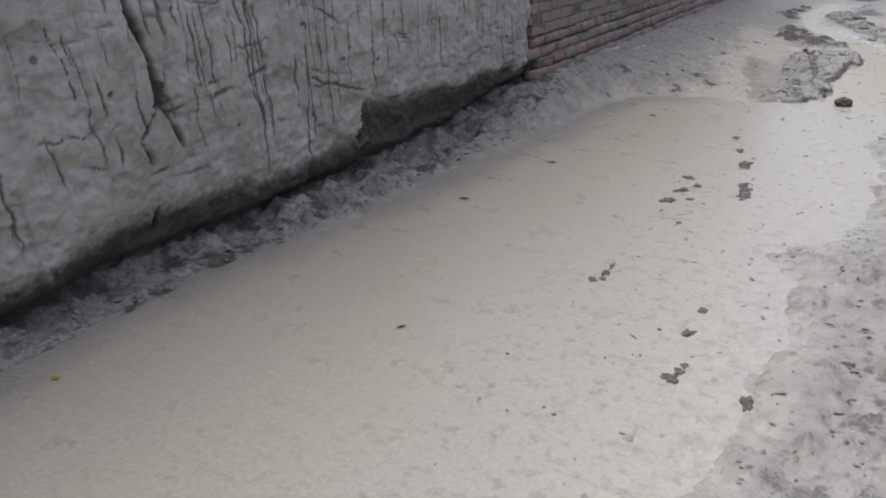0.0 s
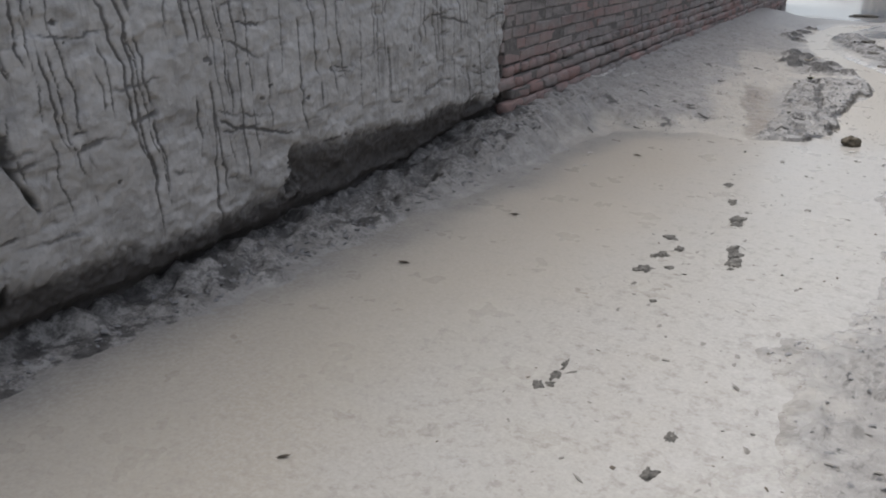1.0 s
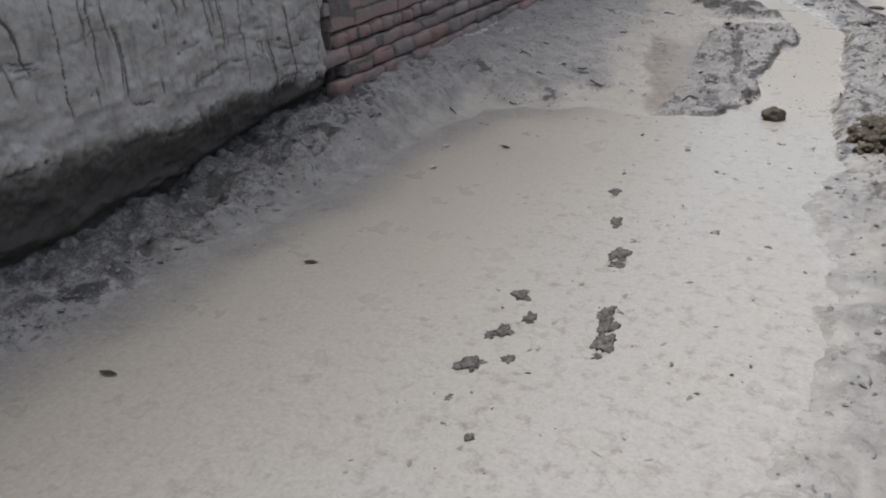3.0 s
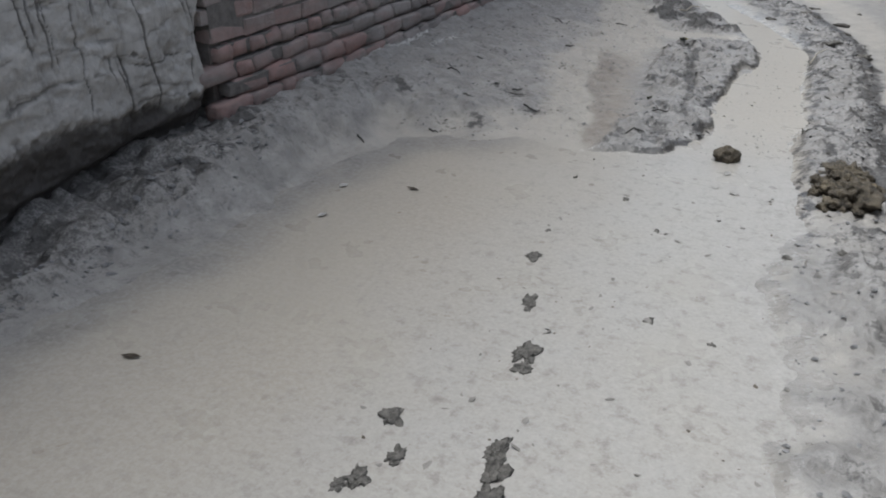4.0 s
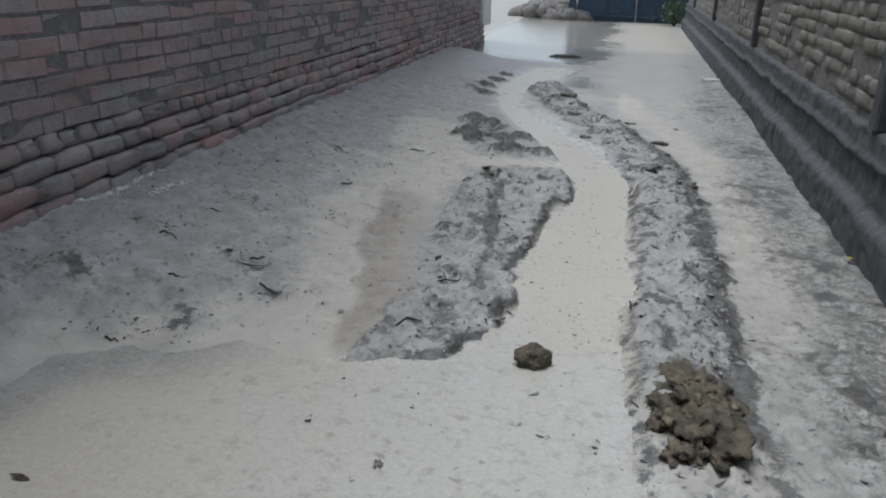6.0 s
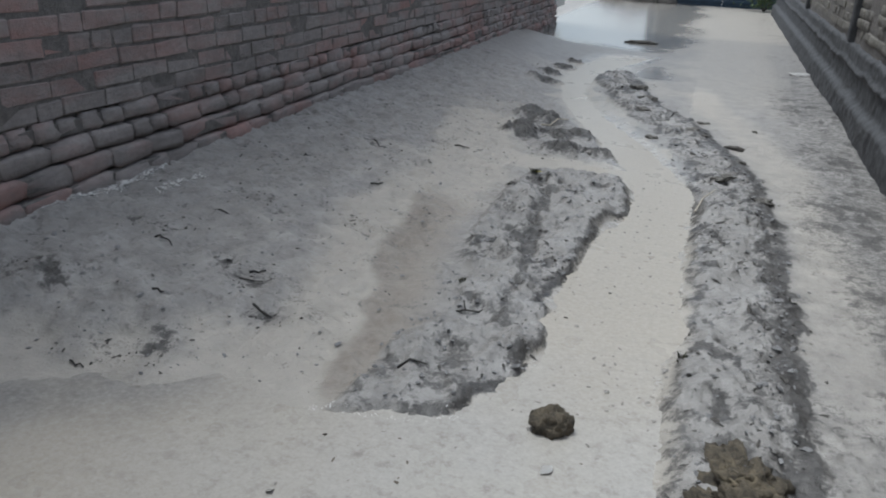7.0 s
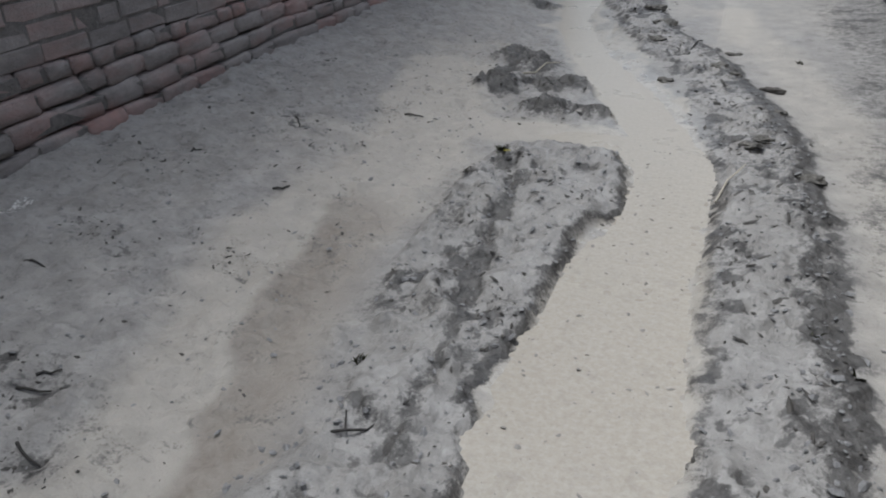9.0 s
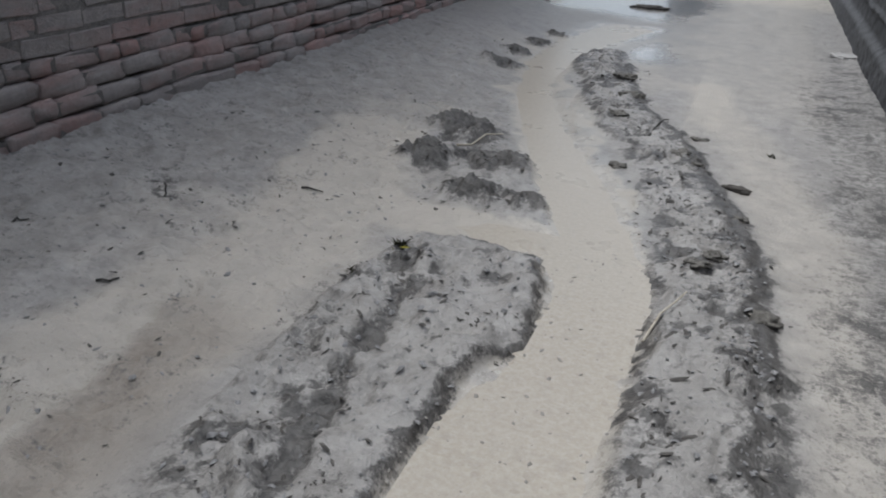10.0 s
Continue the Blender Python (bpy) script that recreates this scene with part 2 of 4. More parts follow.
def box(bm, x0, x1, y0, y1, z0, z1, bevel=0.0):
    m = Matrix.Translation(((x0 + x1) / 2, (y0 + y1) / 2, (z0 + z1) / 2)) @ Matrix.Diagonal((x1 - x0, y1 - y0, z1 - z0, 1))
    made = bmesh.ops.create_cube(bm, size=1, matrix=m)["verts"]
    if bevel:
        edges = list({e for v in made for e in v.link_edges})
        bmesh.ops.bevel(bm, geom=edges, offset=bevel, segments=1, affect="EDGES", clamp_overlap=True)
    return bm


def spaced(*runs):
    """Grid lines: (start, stop, step) runs joined end to end."""
    out = []
    for a, b, step in runs:
        out.append(np.linspace(a, b, max(2, int(round((b - a) / step)) + 1))[:-1])
    return np.concatenate(out + [[runs[-1][1]]])


# ---- the ground, one sheet, and the standing water ----
WEST_SHORE = [(-2.24, -3.2), (-2.2, 0.72), (-2.192, 1.68), (-2.096, 2.16), (-2.056, 2.88), (-1.936, 3.68), (-1.824, 4.24), (-1.888, 4.96), (-1.704, 5.76), (-1.2, 6.064), (-0.84, 5.976), (-0.464, 6.112), (-0.336, 6.36), (-0.288, 6.64), (-0.36, 7.0), (-0.312, 7.28), (-0.288, 7.88), (-0.192, 8.12), (-0.216, 8.52), (-0.304, 8.736), (-0.56, 8.776), (-0.736, 8.856), (-0.56, 8.944), (-0.296, 8.96), (-0.57, 9.62), (-0.83, 10.32), (-1.1, 11.1), (-1.29, 11.95), (-1.296, 12.96), (-1.08, 14.08)]
EAST_SHORE = [(-0.6, 14.08), (-0.856, 13.12), (-0.984, 12.32), (-0.976, 11.52), (-0.768, 10.776), (-0.368, 9.904), (-0.048, 9.12), (0.12, 8.64), (0.136, 8.08), (0.112, 7.648), (0.136, 7.12), (0.16, 6.96), (0.104, 6.64), (0.16, 6.0), (0.176, 5.52), (0.12, 5.12), (0.24, 4.48), (0.208, 3.712), (0.048, 3.12), (-0.16, 2.92), (-0.08, 2.72), (0.0, 2.08), (-0.048, 1.6), (-0.08, 1.2), (0.04, -3.2)]
WATER_RING = WEST_SHORE + EAST_SHORE
ISLAND = [(-0.8, 6.0), (-0.464, 6.112), (-0.336, 6.36), (-0.288, 6.64), (-0.36, 7.0), (-0.312, 7.28), (-0.288, 7.88), (-0.192, 8.12), (-0.216, 8.52), (-0.304, 8.72), (-0.76, 8.72), (-0.864, 8.24), (-0.84, 7.76), (-0.84, 7.36), (-0.704, 7.08), (-0.656, 6.72), (-0.76, 6.44)]
RIDGE = [(0.32, 5.6), (0.32, 6.4), (0.336, 7.44), (0.304, 8.24), (0.24, 9.12), (0.0, 10.08), (-0.4, 10.96), (-0.68, 11.84), (-0.84, 12.6)]
NORTH_CLUMPS = [(-1.03, 9.97, 0.27), (-1.06, 9.47, 0.17), (-0.76, 9.62, 0.22), (-0.72, 9.14, 0.18), (-0.5, 9.2, 0.12), (-1.4, 11.68, 0.208), (-1.44, 12.2, 0.15), (-1.4, 12.7, 0.14), (-1.36, 13.2, 0.12)]
TAN_PATH = [(-0.92, 6.16), (-1.04, 6.8), (-1.2, 7.44), (-1.12, 8.16), (-1.2, 8.8), (-1.36, 9.6)]
BANK = [(-0.33, 9.06), (-0.62, 9.02), (-0.86, 9.12), (-1.12, 9.42), (-1.22, 9.95), (-1.1, 10.5), (-1.12, 11.0), (-0.9, 10.3), (-0.62, 9.65)]
SPILL = [(-0.3, 8.87), (-0.9, 8.87), (-1.35, 8.95)]
BROWN_RIM = [(-0.85, 6.0), (-0.88, 6.2), (-0.94, 6.57), (-1.1, 7.1), (-1.17, 7.5), (-1.2, 8.2)]
EAST_TRACK = [(0.5, 4.6), (0.52, 5.9), (0.6, 6.6), (0.7, 7.4), (0.68, 8.3), (0.6, 9.4), (0.45, 10.2), (0.25, 10.9), (0.1, 11.8)]
GULLY = [(-0.62, 8.3), (-0.6, 7.9), (-0.56, 7.55), (-0.5, 7.15), (-0.5, 6.9), (-0.46, 6.65)]
BLOTS = [(-0.75, 7.85, 0.1), (-0.62, 7.5, 0.12), (-0.6, 7.28, 0.1), (-0.74, 7.4, 0.07), (-0.7, 8.5, 0.1), (-0.78, 8.25, 0.08), (-0.84, 8.0, 0.07), (-0.4, 7.3, 0.07), (-0.22, 8.0, 0.06), (-0.14, 8.3, 0.06), (0.4, 8.25, 0.09), (0.26, 8.65, 0.09), (0.13, 9.4, 0.12), (-0.15, 10.1, 0.14), (0.34, 9.2, 0.07), (0.46, 7.45, 0.08), (0.48, 7.0, 0.09), (0.24, 7.85, 0.07), (0.02, 9.1, 0.08), (-0.45, 10.9, 0.14), (-0.75, 12.0, 0.14), (0.14, 6.9, 0.07), (0.42, 6.7, 0.1), (-0.95, 12.25, 0.13), (-0.62, 11.6, 0.16), (-0.5, 12.05, 0.12), (-0.3, 11.2, 0.12), (-0.25, 10.55, 0.1), (0.12, 10.1, 0.09)]
PALES = [(-0.4, 8.3, 0.16), (-0.62, 7.05, 0.16), (-0.75, 7.55, 0.07), (-0.7, 6.6, 0.18), (0.3, 7.3, 0.12), (0.3, 6.6, 0.1), (0.3, 8.0, 0.1)]
SMEARS = [(-1.41, 6.58, 0.14), (-1.2, 6.36, 0.08), (-1.9, 6.7, 0.1), (-1.7, 8.44, 0.16), (-1.92, 7.76, 0.12), (-1.42, 6.1, 0.14), (-1.6, 6.0, 0.1), (-1.9, 6.2, 0.12), (-1.3, 7.3, 0.1), (-1.75, 7.2, 0.1)]
WALL_X, EAST_X = -2.32, 1.16


def terrain(x, y):
    """Height, and the zones tan, dark and wet, on arrays."""
    n1, n2, n3 = fbm(x, y, 1.6, 4, 0), fbm(x, y, 7, 4, 2), fbm(x, y, 28, 4, 5, 0.6)
    rag = 1 - 2 * np.abs(fbm(x, y, 15, 4, 4, 0.65))
    d = outside(x, y, WATER_RING) + 0.09 * n1 * smooth(9, 5, y) + (0.025 + 0.02 * smooth(7, 5, y)) * n2 + 0.01 * n3
    west = smooth(-0.35, -0.65, x + 0.25 * smooth(8.8, 11, y))
    slope = np.clip(0.155 * (-x - 0.88), 0.006, 0.24)
    berm = smooth(0.0, 0.30, d) * (0.045 + 0.155 * smooth(3.8, 5.2, y))
    north = smooth(4.6, 6.6, y)
    far = smooth(11.0, 13.5, y)
    flat = 0.014 + 0.012 * n1 + 0.05 * smooth(0.8, 1.16, x) * smooth(9, 13, y)
    target = west * (berm * (1 - north) + slope * north) + (1 - west) * flat
    target = target * (1 - far * smooth(-2.1, -1.2, x) * 0.7)
    h = target * smooth(-0.02, 0.10 + 0.35 * west * smooth(5.0, 6, y), d)
    isl = outside(x, y, ISLAND) + 0.03 * n2 + 0.012 * n3
    on_isl = smooth(0.02, -0.03, isl) * smooth(-1.0, -0.75, x + 0.06 * n2)
    dr = from_line(x, y, RIDGE) + 0.06 * n2 + 0.02 * n3
    ridge = smooth(0.25, 0.11, dr) * (0.35 + 0.65 * smooth(5.7, 6.6, y + 0.3 * n1))
    blot, pale = 0 * x, 0 * x
    for sx, sy, sr in BLOTS:
        blot = np.maximum(blot, smooth(sr, 0.25 * sr, np.hypot(x - sx, (y - sy) * 0.75) + 0.05 * n2 + 0.04 * n3))
    for sx, sy, sr in PALES:
        pale = np.maximum(pale, smooth(sr, 0.3 * sr, np.hypot(x - sx, (y - sy) * 0.7) + 0.05 * n2))
    clump, smear = 0 * x, 0 * x
    for cx, cy, r in NORTH_CLUMPS:
        clump = np.maximum(clump, smooth(r, 0.35 * r, np.hypot(x - cx, (y - cy) * 1.1) + 0.06 * n2 + 0.03 * n3))
    bank = smooth(0.05, -0.05, outside(x, y, BANK) + 0.07 * n2 + 0.03 * n3) * smooth(-0.02, 0.03, d)
    rubbly = smooth(0.5, 0.08, x - WALL_X + 0.08 * n1) * (1 - north)
    trodden = smooth(0.0, 0.3, d) * (1 - west) * (1 - ridge) * smooth(8.0, 5.0, y)
    lumpy = 1 - 2 * np.abs(fbm(x, y, 6, 2, 1, 0.5))
    ragged = 0.008 * rag + 0.0065 * n3 + 0.006 * n2 + 0.011 * lumpy
    h = h + on_isl * (0.026 + 1.25 * ragged * (1 - 0.6 * pale)) + ridge * (0.022 + 0.012 * n1 + 1.15 * ragged * (1 - 0.5 * pale)) + clump * (0.035 + 1.4 * ragged) + bank * (0.012 + 0.7 * ragged)
    h = h + rubbly * (0.03 * n2 + 0.9 * ragged) * smooth(0, 0.1, d) + trodden * 1.5 * ragged + 0.8 * ragged * west * smooth(0.05, 0.25, d) * (1 - north) + 0.85 * ragged * north * west * smooth(0.05, 0.4, d) * (1 - far)
    h = h + smooth(0, 0.2, d) * (0.005 * n2 + 0.0035 * n3) * (1 - 0.7 * smooth(9.5, 12.5, y))
    h = np.maximum(h, 0.010 * smooth(0, 0.08, d) + (0.012 + 0.006 * n3) * np.maximum(on_isl, ridge) * smooth(-0.02, 0.03, d))
    for sx, sy, sr in SMEARS:
        smear = np.maximum(smear, smooth(sr, 0.2 * sr, np.hypot((x - sx) * 0.8, y - sy) + 0.06 * n2 + 0.05 * n3))
    sheet = smooth(0.5, 0.05, np.hypot((x + 0.5) / 0.8, (y - 12.9) / 1.7) + 0.15 * n1) + smooth(14.2, 15.2, y + 0.3 * n1) * smooth(0.0, -0.7, x + 0.2 * n1)
    sheet = np.clip(sheet, 0, 1)
    calm = sheet * (1 - ridge) * (1 - clump)
    h = h * (1 - 0.93 * calm) + 0.012 * calm
    wade = np.where(d < 0, -0.03 * smooth(0, -0.12, d), 0)
    h = np.where((d < 0) & (clump < 0.1), np.minimum(h, wade), h)
    path = smooth(0.34, 0.05, from_line(x, y, TAN_PATH) + 0.1 * n1) + 0.6 * smooth(0.32, 0.06, from_line(x, y, EAST_TRACK) + 0.06 * n1) + smooth(0.2, 0.05, from_line(x, y, SPILL) + 0.05 * n1)
    tan = np.clip(path + smooth(0.42 - 0.3 * smooth(6, 8, y), 0.0, d + 0.1 * n2) * (1 - 0.6 * rubbly) * (1 - 0.55 * (1 - west) * smooth(6.2, 5.2, y)) + 0.45 * smooth(5.5, 8, y) * smooth(-0.5, 0.3, n1) * smooth(-2.1, -1.5, x) * smooth(0.3, 0.0, x), 0, 1)
    tan = np.maximum(tan, smooth(16, 17.5, y))
    tan = np.maximum(tan, 0.4 * smooth(10.3, 12.0, y + 0.4 * n1) * smooth(-0.5, 0.1, x) * smooth(1.05, 0.7, x))
    tan = tan * (1 - on_isl) * (1 - ridge * 0.9) * (1 - 0.85 * trodden * smooth(0.02, 0.18, d + 0.08 * n1 + 0.06 * n2)) * (1 - clump) * (1 - 0.85 * bank) * (1 - 0.75 * west * (1 - north))
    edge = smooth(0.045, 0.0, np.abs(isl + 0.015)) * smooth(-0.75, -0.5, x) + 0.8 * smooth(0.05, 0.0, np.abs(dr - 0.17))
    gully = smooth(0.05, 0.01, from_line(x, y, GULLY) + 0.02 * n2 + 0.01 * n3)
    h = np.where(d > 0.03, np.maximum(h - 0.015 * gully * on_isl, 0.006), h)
    # ditch: a dark band of colour, not cut into the height
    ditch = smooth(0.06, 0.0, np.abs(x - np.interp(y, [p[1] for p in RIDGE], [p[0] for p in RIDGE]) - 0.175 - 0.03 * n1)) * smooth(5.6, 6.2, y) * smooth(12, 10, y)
    # litter patches, spread to low spots to paint the shade in hollows
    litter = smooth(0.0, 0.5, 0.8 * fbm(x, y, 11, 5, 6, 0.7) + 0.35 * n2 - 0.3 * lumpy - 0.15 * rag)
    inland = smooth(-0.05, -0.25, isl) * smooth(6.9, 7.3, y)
    # shade painted into dark: ledge bands, gully, hollows, and slope by the west wall
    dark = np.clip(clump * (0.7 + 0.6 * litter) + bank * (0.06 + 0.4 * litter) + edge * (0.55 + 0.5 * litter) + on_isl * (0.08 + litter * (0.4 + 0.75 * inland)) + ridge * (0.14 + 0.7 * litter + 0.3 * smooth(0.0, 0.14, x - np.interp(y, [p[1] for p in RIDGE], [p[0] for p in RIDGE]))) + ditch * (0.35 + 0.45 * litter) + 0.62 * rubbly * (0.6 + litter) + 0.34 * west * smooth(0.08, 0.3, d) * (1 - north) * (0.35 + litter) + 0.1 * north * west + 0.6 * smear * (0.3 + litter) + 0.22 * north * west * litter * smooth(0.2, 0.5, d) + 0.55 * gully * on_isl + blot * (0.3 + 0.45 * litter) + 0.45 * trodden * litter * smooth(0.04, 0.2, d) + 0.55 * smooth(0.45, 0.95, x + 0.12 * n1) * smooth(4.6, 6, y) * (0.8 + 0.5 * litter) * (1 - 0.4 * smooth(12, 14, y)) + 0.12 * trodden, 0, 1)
    dark = dark * (1 - 0.75 * pale * (1 - edge))
    rim = x - np.interp(y, [p[1] for p in BROWN_RIM], [p[0] for p in BROWN_RIM]) + 0.05 * n1 + 0.03 * n2
    brown = smooth(-0.03, 0.03, rim) * smooth(0.34, 0.08, rim) * smooth(5.95, 6.15, y + 0.05 * n2) * smooth(8.3, 7.5, y + 0.3 * n1) * (1 - on_isl)
    wet = np.clip((0.65 - 0.4 * west) * smooth(0.25, 0.0, d) * (1 - on_isl) * (1 - ridge) * (1 - clump) * (1 - rubbly) + (far * 0.25 + sheet) * (1 - ridge) * (1 - clump) + 0.3 * (on_isl + ridge) + 0.3 * trodden, 0, 1)
    lane = smooth(-2.72, -2.46, x) * smooth(1.52, 1.34, x)
    h = h * lane + 0.04 * (1 - lane)
    tan, dark, wet = 0.4 + (tan - 0.4) * lane, dark * lane, wet * lane
    return h, np.stack([tan, dark, wet, brown], -1)


gx = spaced((-300, -30, 45), (-30, -3.2, 4), (-3.2, -2.5, 0.1), (-2.5, -1.3, 0.017), (-1.3, 1.3, 0.0125), (1.3, 2.0, 0.1), (2.0, 30, 4), (30, 300, 45))
gy = spaced((-300, -30, 45), (-30, -2.0, 4), (-2.0, 0.3, 0.1), (0.3, 5.0, 0.02), (5.0, 11.0, 0.014), (11.0, 14.0, 0.022), (14.0, 30, 0.08), (30, 60, 3), (60, 400, 45))
X, Y = np.meshgrid(gx, gy)
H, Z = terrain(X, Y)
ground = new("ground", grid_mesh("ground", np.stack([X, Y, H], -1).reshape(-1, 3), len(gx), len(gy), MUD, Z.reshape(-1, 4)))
tagged(ground, "wet grey and tan mud floor of a narrow lane, trodden and uneven", "mud ground", kind="structure")


def height(x, y):
    return float(terrain(np.array([x]), np.array([y]))[0][0])


wx, wy = spaced((WALL_X - 0.1, 0.6, 0.03)), spaced((-4, 0, 0.1), (0, 14.2, 0.035))
X, Y = np.meshgrid(wx, wy)
depth = -outside(X, Y, WATER_RING) + 0.1 * fbm(X, Y, 2.2, 4, 3)
shallow = smooth(0.34, 0.0, depth) * smooth(7.0, 5.6, Y)
pale_side = smooth(-1.5, -0.5, X + 0.2 * fbm(X, Y, 1.5, 3, 6)) * smooth(6.8, 5.8, Y)
Z = np.stack([shallow * smooth(-0.9, -1.3, X), shallow * smooth(-0.7, -0.3, X), pale_side, 0 * X], -1)
water = new("water", grid_mesh("water", np.stack([X, Y, 0.0 * X], -1).reshape(-1, 3), len(wx), len(wy), WATER, Z.reshape(-1, 4)))
tagged(water, "opaque tan muddy water standing in a puddle and a narrow channel", "puddle", kind="structure")


# ---- the plastered wall, with cracks and an eroded foot ----
CRACK = [(1.488, 1.4), (1.52, 1.072), (1.592, 0.896), (1.608, 0.712), (1.488, 0.576), (1.56, 0.44), (1.528, 0.2)]
LIMB = [(1.608, 0.712), (1.696, 0.512)]


def plaster_relief(y, z):
    """How far the face stands back, and the zones crevice and moist, shaded foot, on arrays."""
    n1, n2, n3 = fbm(y, z, 2.0, 4, 1), fbm(y, z, 9, 4, 3), fbm(y, z, 34, 4, 6, 0.65)
    dents = smooth(0.15, 0.6, fbm(y, z * 1.5, 6, 3, 7))
    back = 0.017 * n1 + 0.011 * n2 + 0.005 * n3 + 0.014 * dents
    # crev cuts the cracks and also carries their painted shade
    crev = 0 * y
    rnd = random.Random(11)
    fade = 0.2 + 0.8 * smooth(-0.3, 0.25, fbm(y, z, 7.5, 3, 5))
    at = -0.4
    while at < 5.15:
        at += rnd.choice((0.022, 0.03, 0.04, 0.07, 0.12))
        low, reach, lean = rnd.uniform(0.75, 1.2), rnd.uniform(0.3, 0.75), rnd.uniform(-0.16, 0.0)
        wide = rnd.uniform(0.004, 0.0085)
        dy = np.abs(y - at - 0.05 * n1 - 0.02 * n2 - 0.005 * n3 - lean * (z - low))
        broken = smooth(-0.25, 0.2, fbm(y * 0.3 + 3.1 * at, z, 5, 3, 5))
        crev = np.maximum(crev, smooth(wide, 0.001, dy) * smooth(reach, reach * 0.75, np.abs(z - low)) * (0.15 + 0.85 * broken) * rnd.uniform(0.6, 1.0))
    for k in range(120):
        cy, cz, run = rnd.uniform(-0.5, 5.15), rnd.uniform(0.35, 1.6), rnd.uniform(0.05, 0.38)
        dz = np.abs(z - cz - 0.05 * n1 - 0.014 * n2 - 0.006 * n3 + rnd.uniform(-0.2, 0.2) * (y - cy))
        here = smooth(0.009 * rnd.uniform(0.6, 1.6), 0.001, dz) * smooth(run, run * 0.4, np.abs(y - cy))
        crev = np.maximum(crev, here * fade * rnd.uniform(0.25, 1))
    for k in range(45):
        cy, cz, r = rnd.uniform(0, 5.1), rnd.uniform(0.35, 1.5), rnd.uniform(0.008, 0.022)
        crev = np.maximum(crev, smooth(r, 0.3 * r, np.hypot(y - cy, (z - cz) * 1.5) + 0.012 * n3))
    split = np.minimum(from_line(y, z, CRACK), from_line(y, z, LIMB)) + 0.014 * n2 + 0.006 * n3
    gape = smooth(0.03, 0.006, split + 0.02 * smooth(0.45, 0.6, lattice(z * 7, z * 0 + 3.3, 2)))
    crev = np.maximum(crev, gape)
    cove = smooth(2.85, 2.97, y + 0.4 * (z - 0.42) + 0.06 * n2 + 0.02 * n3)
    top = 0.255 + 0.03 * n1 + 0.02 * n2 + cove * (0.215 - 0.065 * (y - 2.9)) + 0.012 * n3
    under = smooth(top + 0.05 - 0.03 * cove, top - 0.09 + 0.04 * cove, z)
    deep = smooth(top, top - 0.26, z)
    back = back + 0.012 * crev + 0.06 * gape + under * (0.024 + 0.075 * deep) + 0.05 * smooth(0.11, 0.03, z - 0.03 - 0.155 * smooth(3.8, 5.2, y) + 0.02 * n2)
    # recess shade painted in, deeper into the undercut; a little moisture above
    damp_shade = np.clip(under * (0.45 + 0.5 * deep) + 0.25 * smooth(0.7, 0.25, z), 0, 1)
    return back, np.stack([crev, damp_shade, 0 * y, 0 * y], -1)


# west walls rise unseen to TOP, set high to shade that side
PY0, PY1, TOP = -6.0, 5.2, 5.0
py = spaced((PY0, 0.2, 0.1), (0.2, PY1, 0.0055))
pz = spaced((-0.2, 0.0, 0.05), (0.0, 1.45, 0.0075), (1.45, TOP, 0.08))
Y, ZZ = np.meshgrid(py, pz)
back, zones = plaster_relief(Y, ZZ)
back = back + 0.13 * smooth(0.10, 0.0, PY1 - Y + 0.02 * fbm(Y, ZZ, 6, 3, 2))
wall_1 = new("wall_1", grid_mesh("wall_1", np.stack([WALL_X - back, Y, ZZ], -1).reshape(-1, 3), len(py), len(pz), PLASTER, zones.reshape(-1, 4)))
tagged(wall_1, "cracked grey cement-plastered wall with an eroded, undercut foot", "wall", kind="structure")
part("wall_core", box(bmesh.new(), WALL_X - 0.45, WALL_X - 0.16, PY0, PY1 - 0.012, -0.2, TOP), MORTAR, wall_1)
part("wall_end", box(bmesh.new(), WALL_X - 0.4, WALL_X - 0.17, PY1 - 0.05, PY1 - 0.004, 0.0, TOP, 0.006), PLASTER, wall_1)


# ---- brickwork ----
def brick_mesh(name, length, high, deep, material, seed, worn=0.006, edge=0.012, rounded=True):
    """One chamfered, worn brick with its face towards +x and its middle at the origin."""
    rnd = random.Random(seed)
    bm = box(bmesh.new(), -deep / 2, deep / 2, -length / 2, length / 2, -high / 2, high / 2, edge)
    for v in bm.verts:
        v.co += Vector([rnd.uniform(-worn, worn) for _ in range(3)])
    return mesh_of(name, bm, material, rounded)


def courses(y0, y1, z0, z1, pitch, full, seed):
    """Brick places (y, z, kind, course) of a rough mixed bond."""
    rnd, out, c, z = random.Random(seed), [], 0, z0
    while z < z1:
        y = y0 - rnd.uniform(0, full)
        while y < y1:
            header = rnd.random() < (0.8 if c % 4 == 1 else 0.15)
            run = (full / 2 if header else full) + 0.012
            if y + run > y0 + 0.05 and y + run < y1 + 0.06:
                out.append((y + run / 2, z, header, c))
            y += run
        z, c = z + pitch, c + 1
    return out


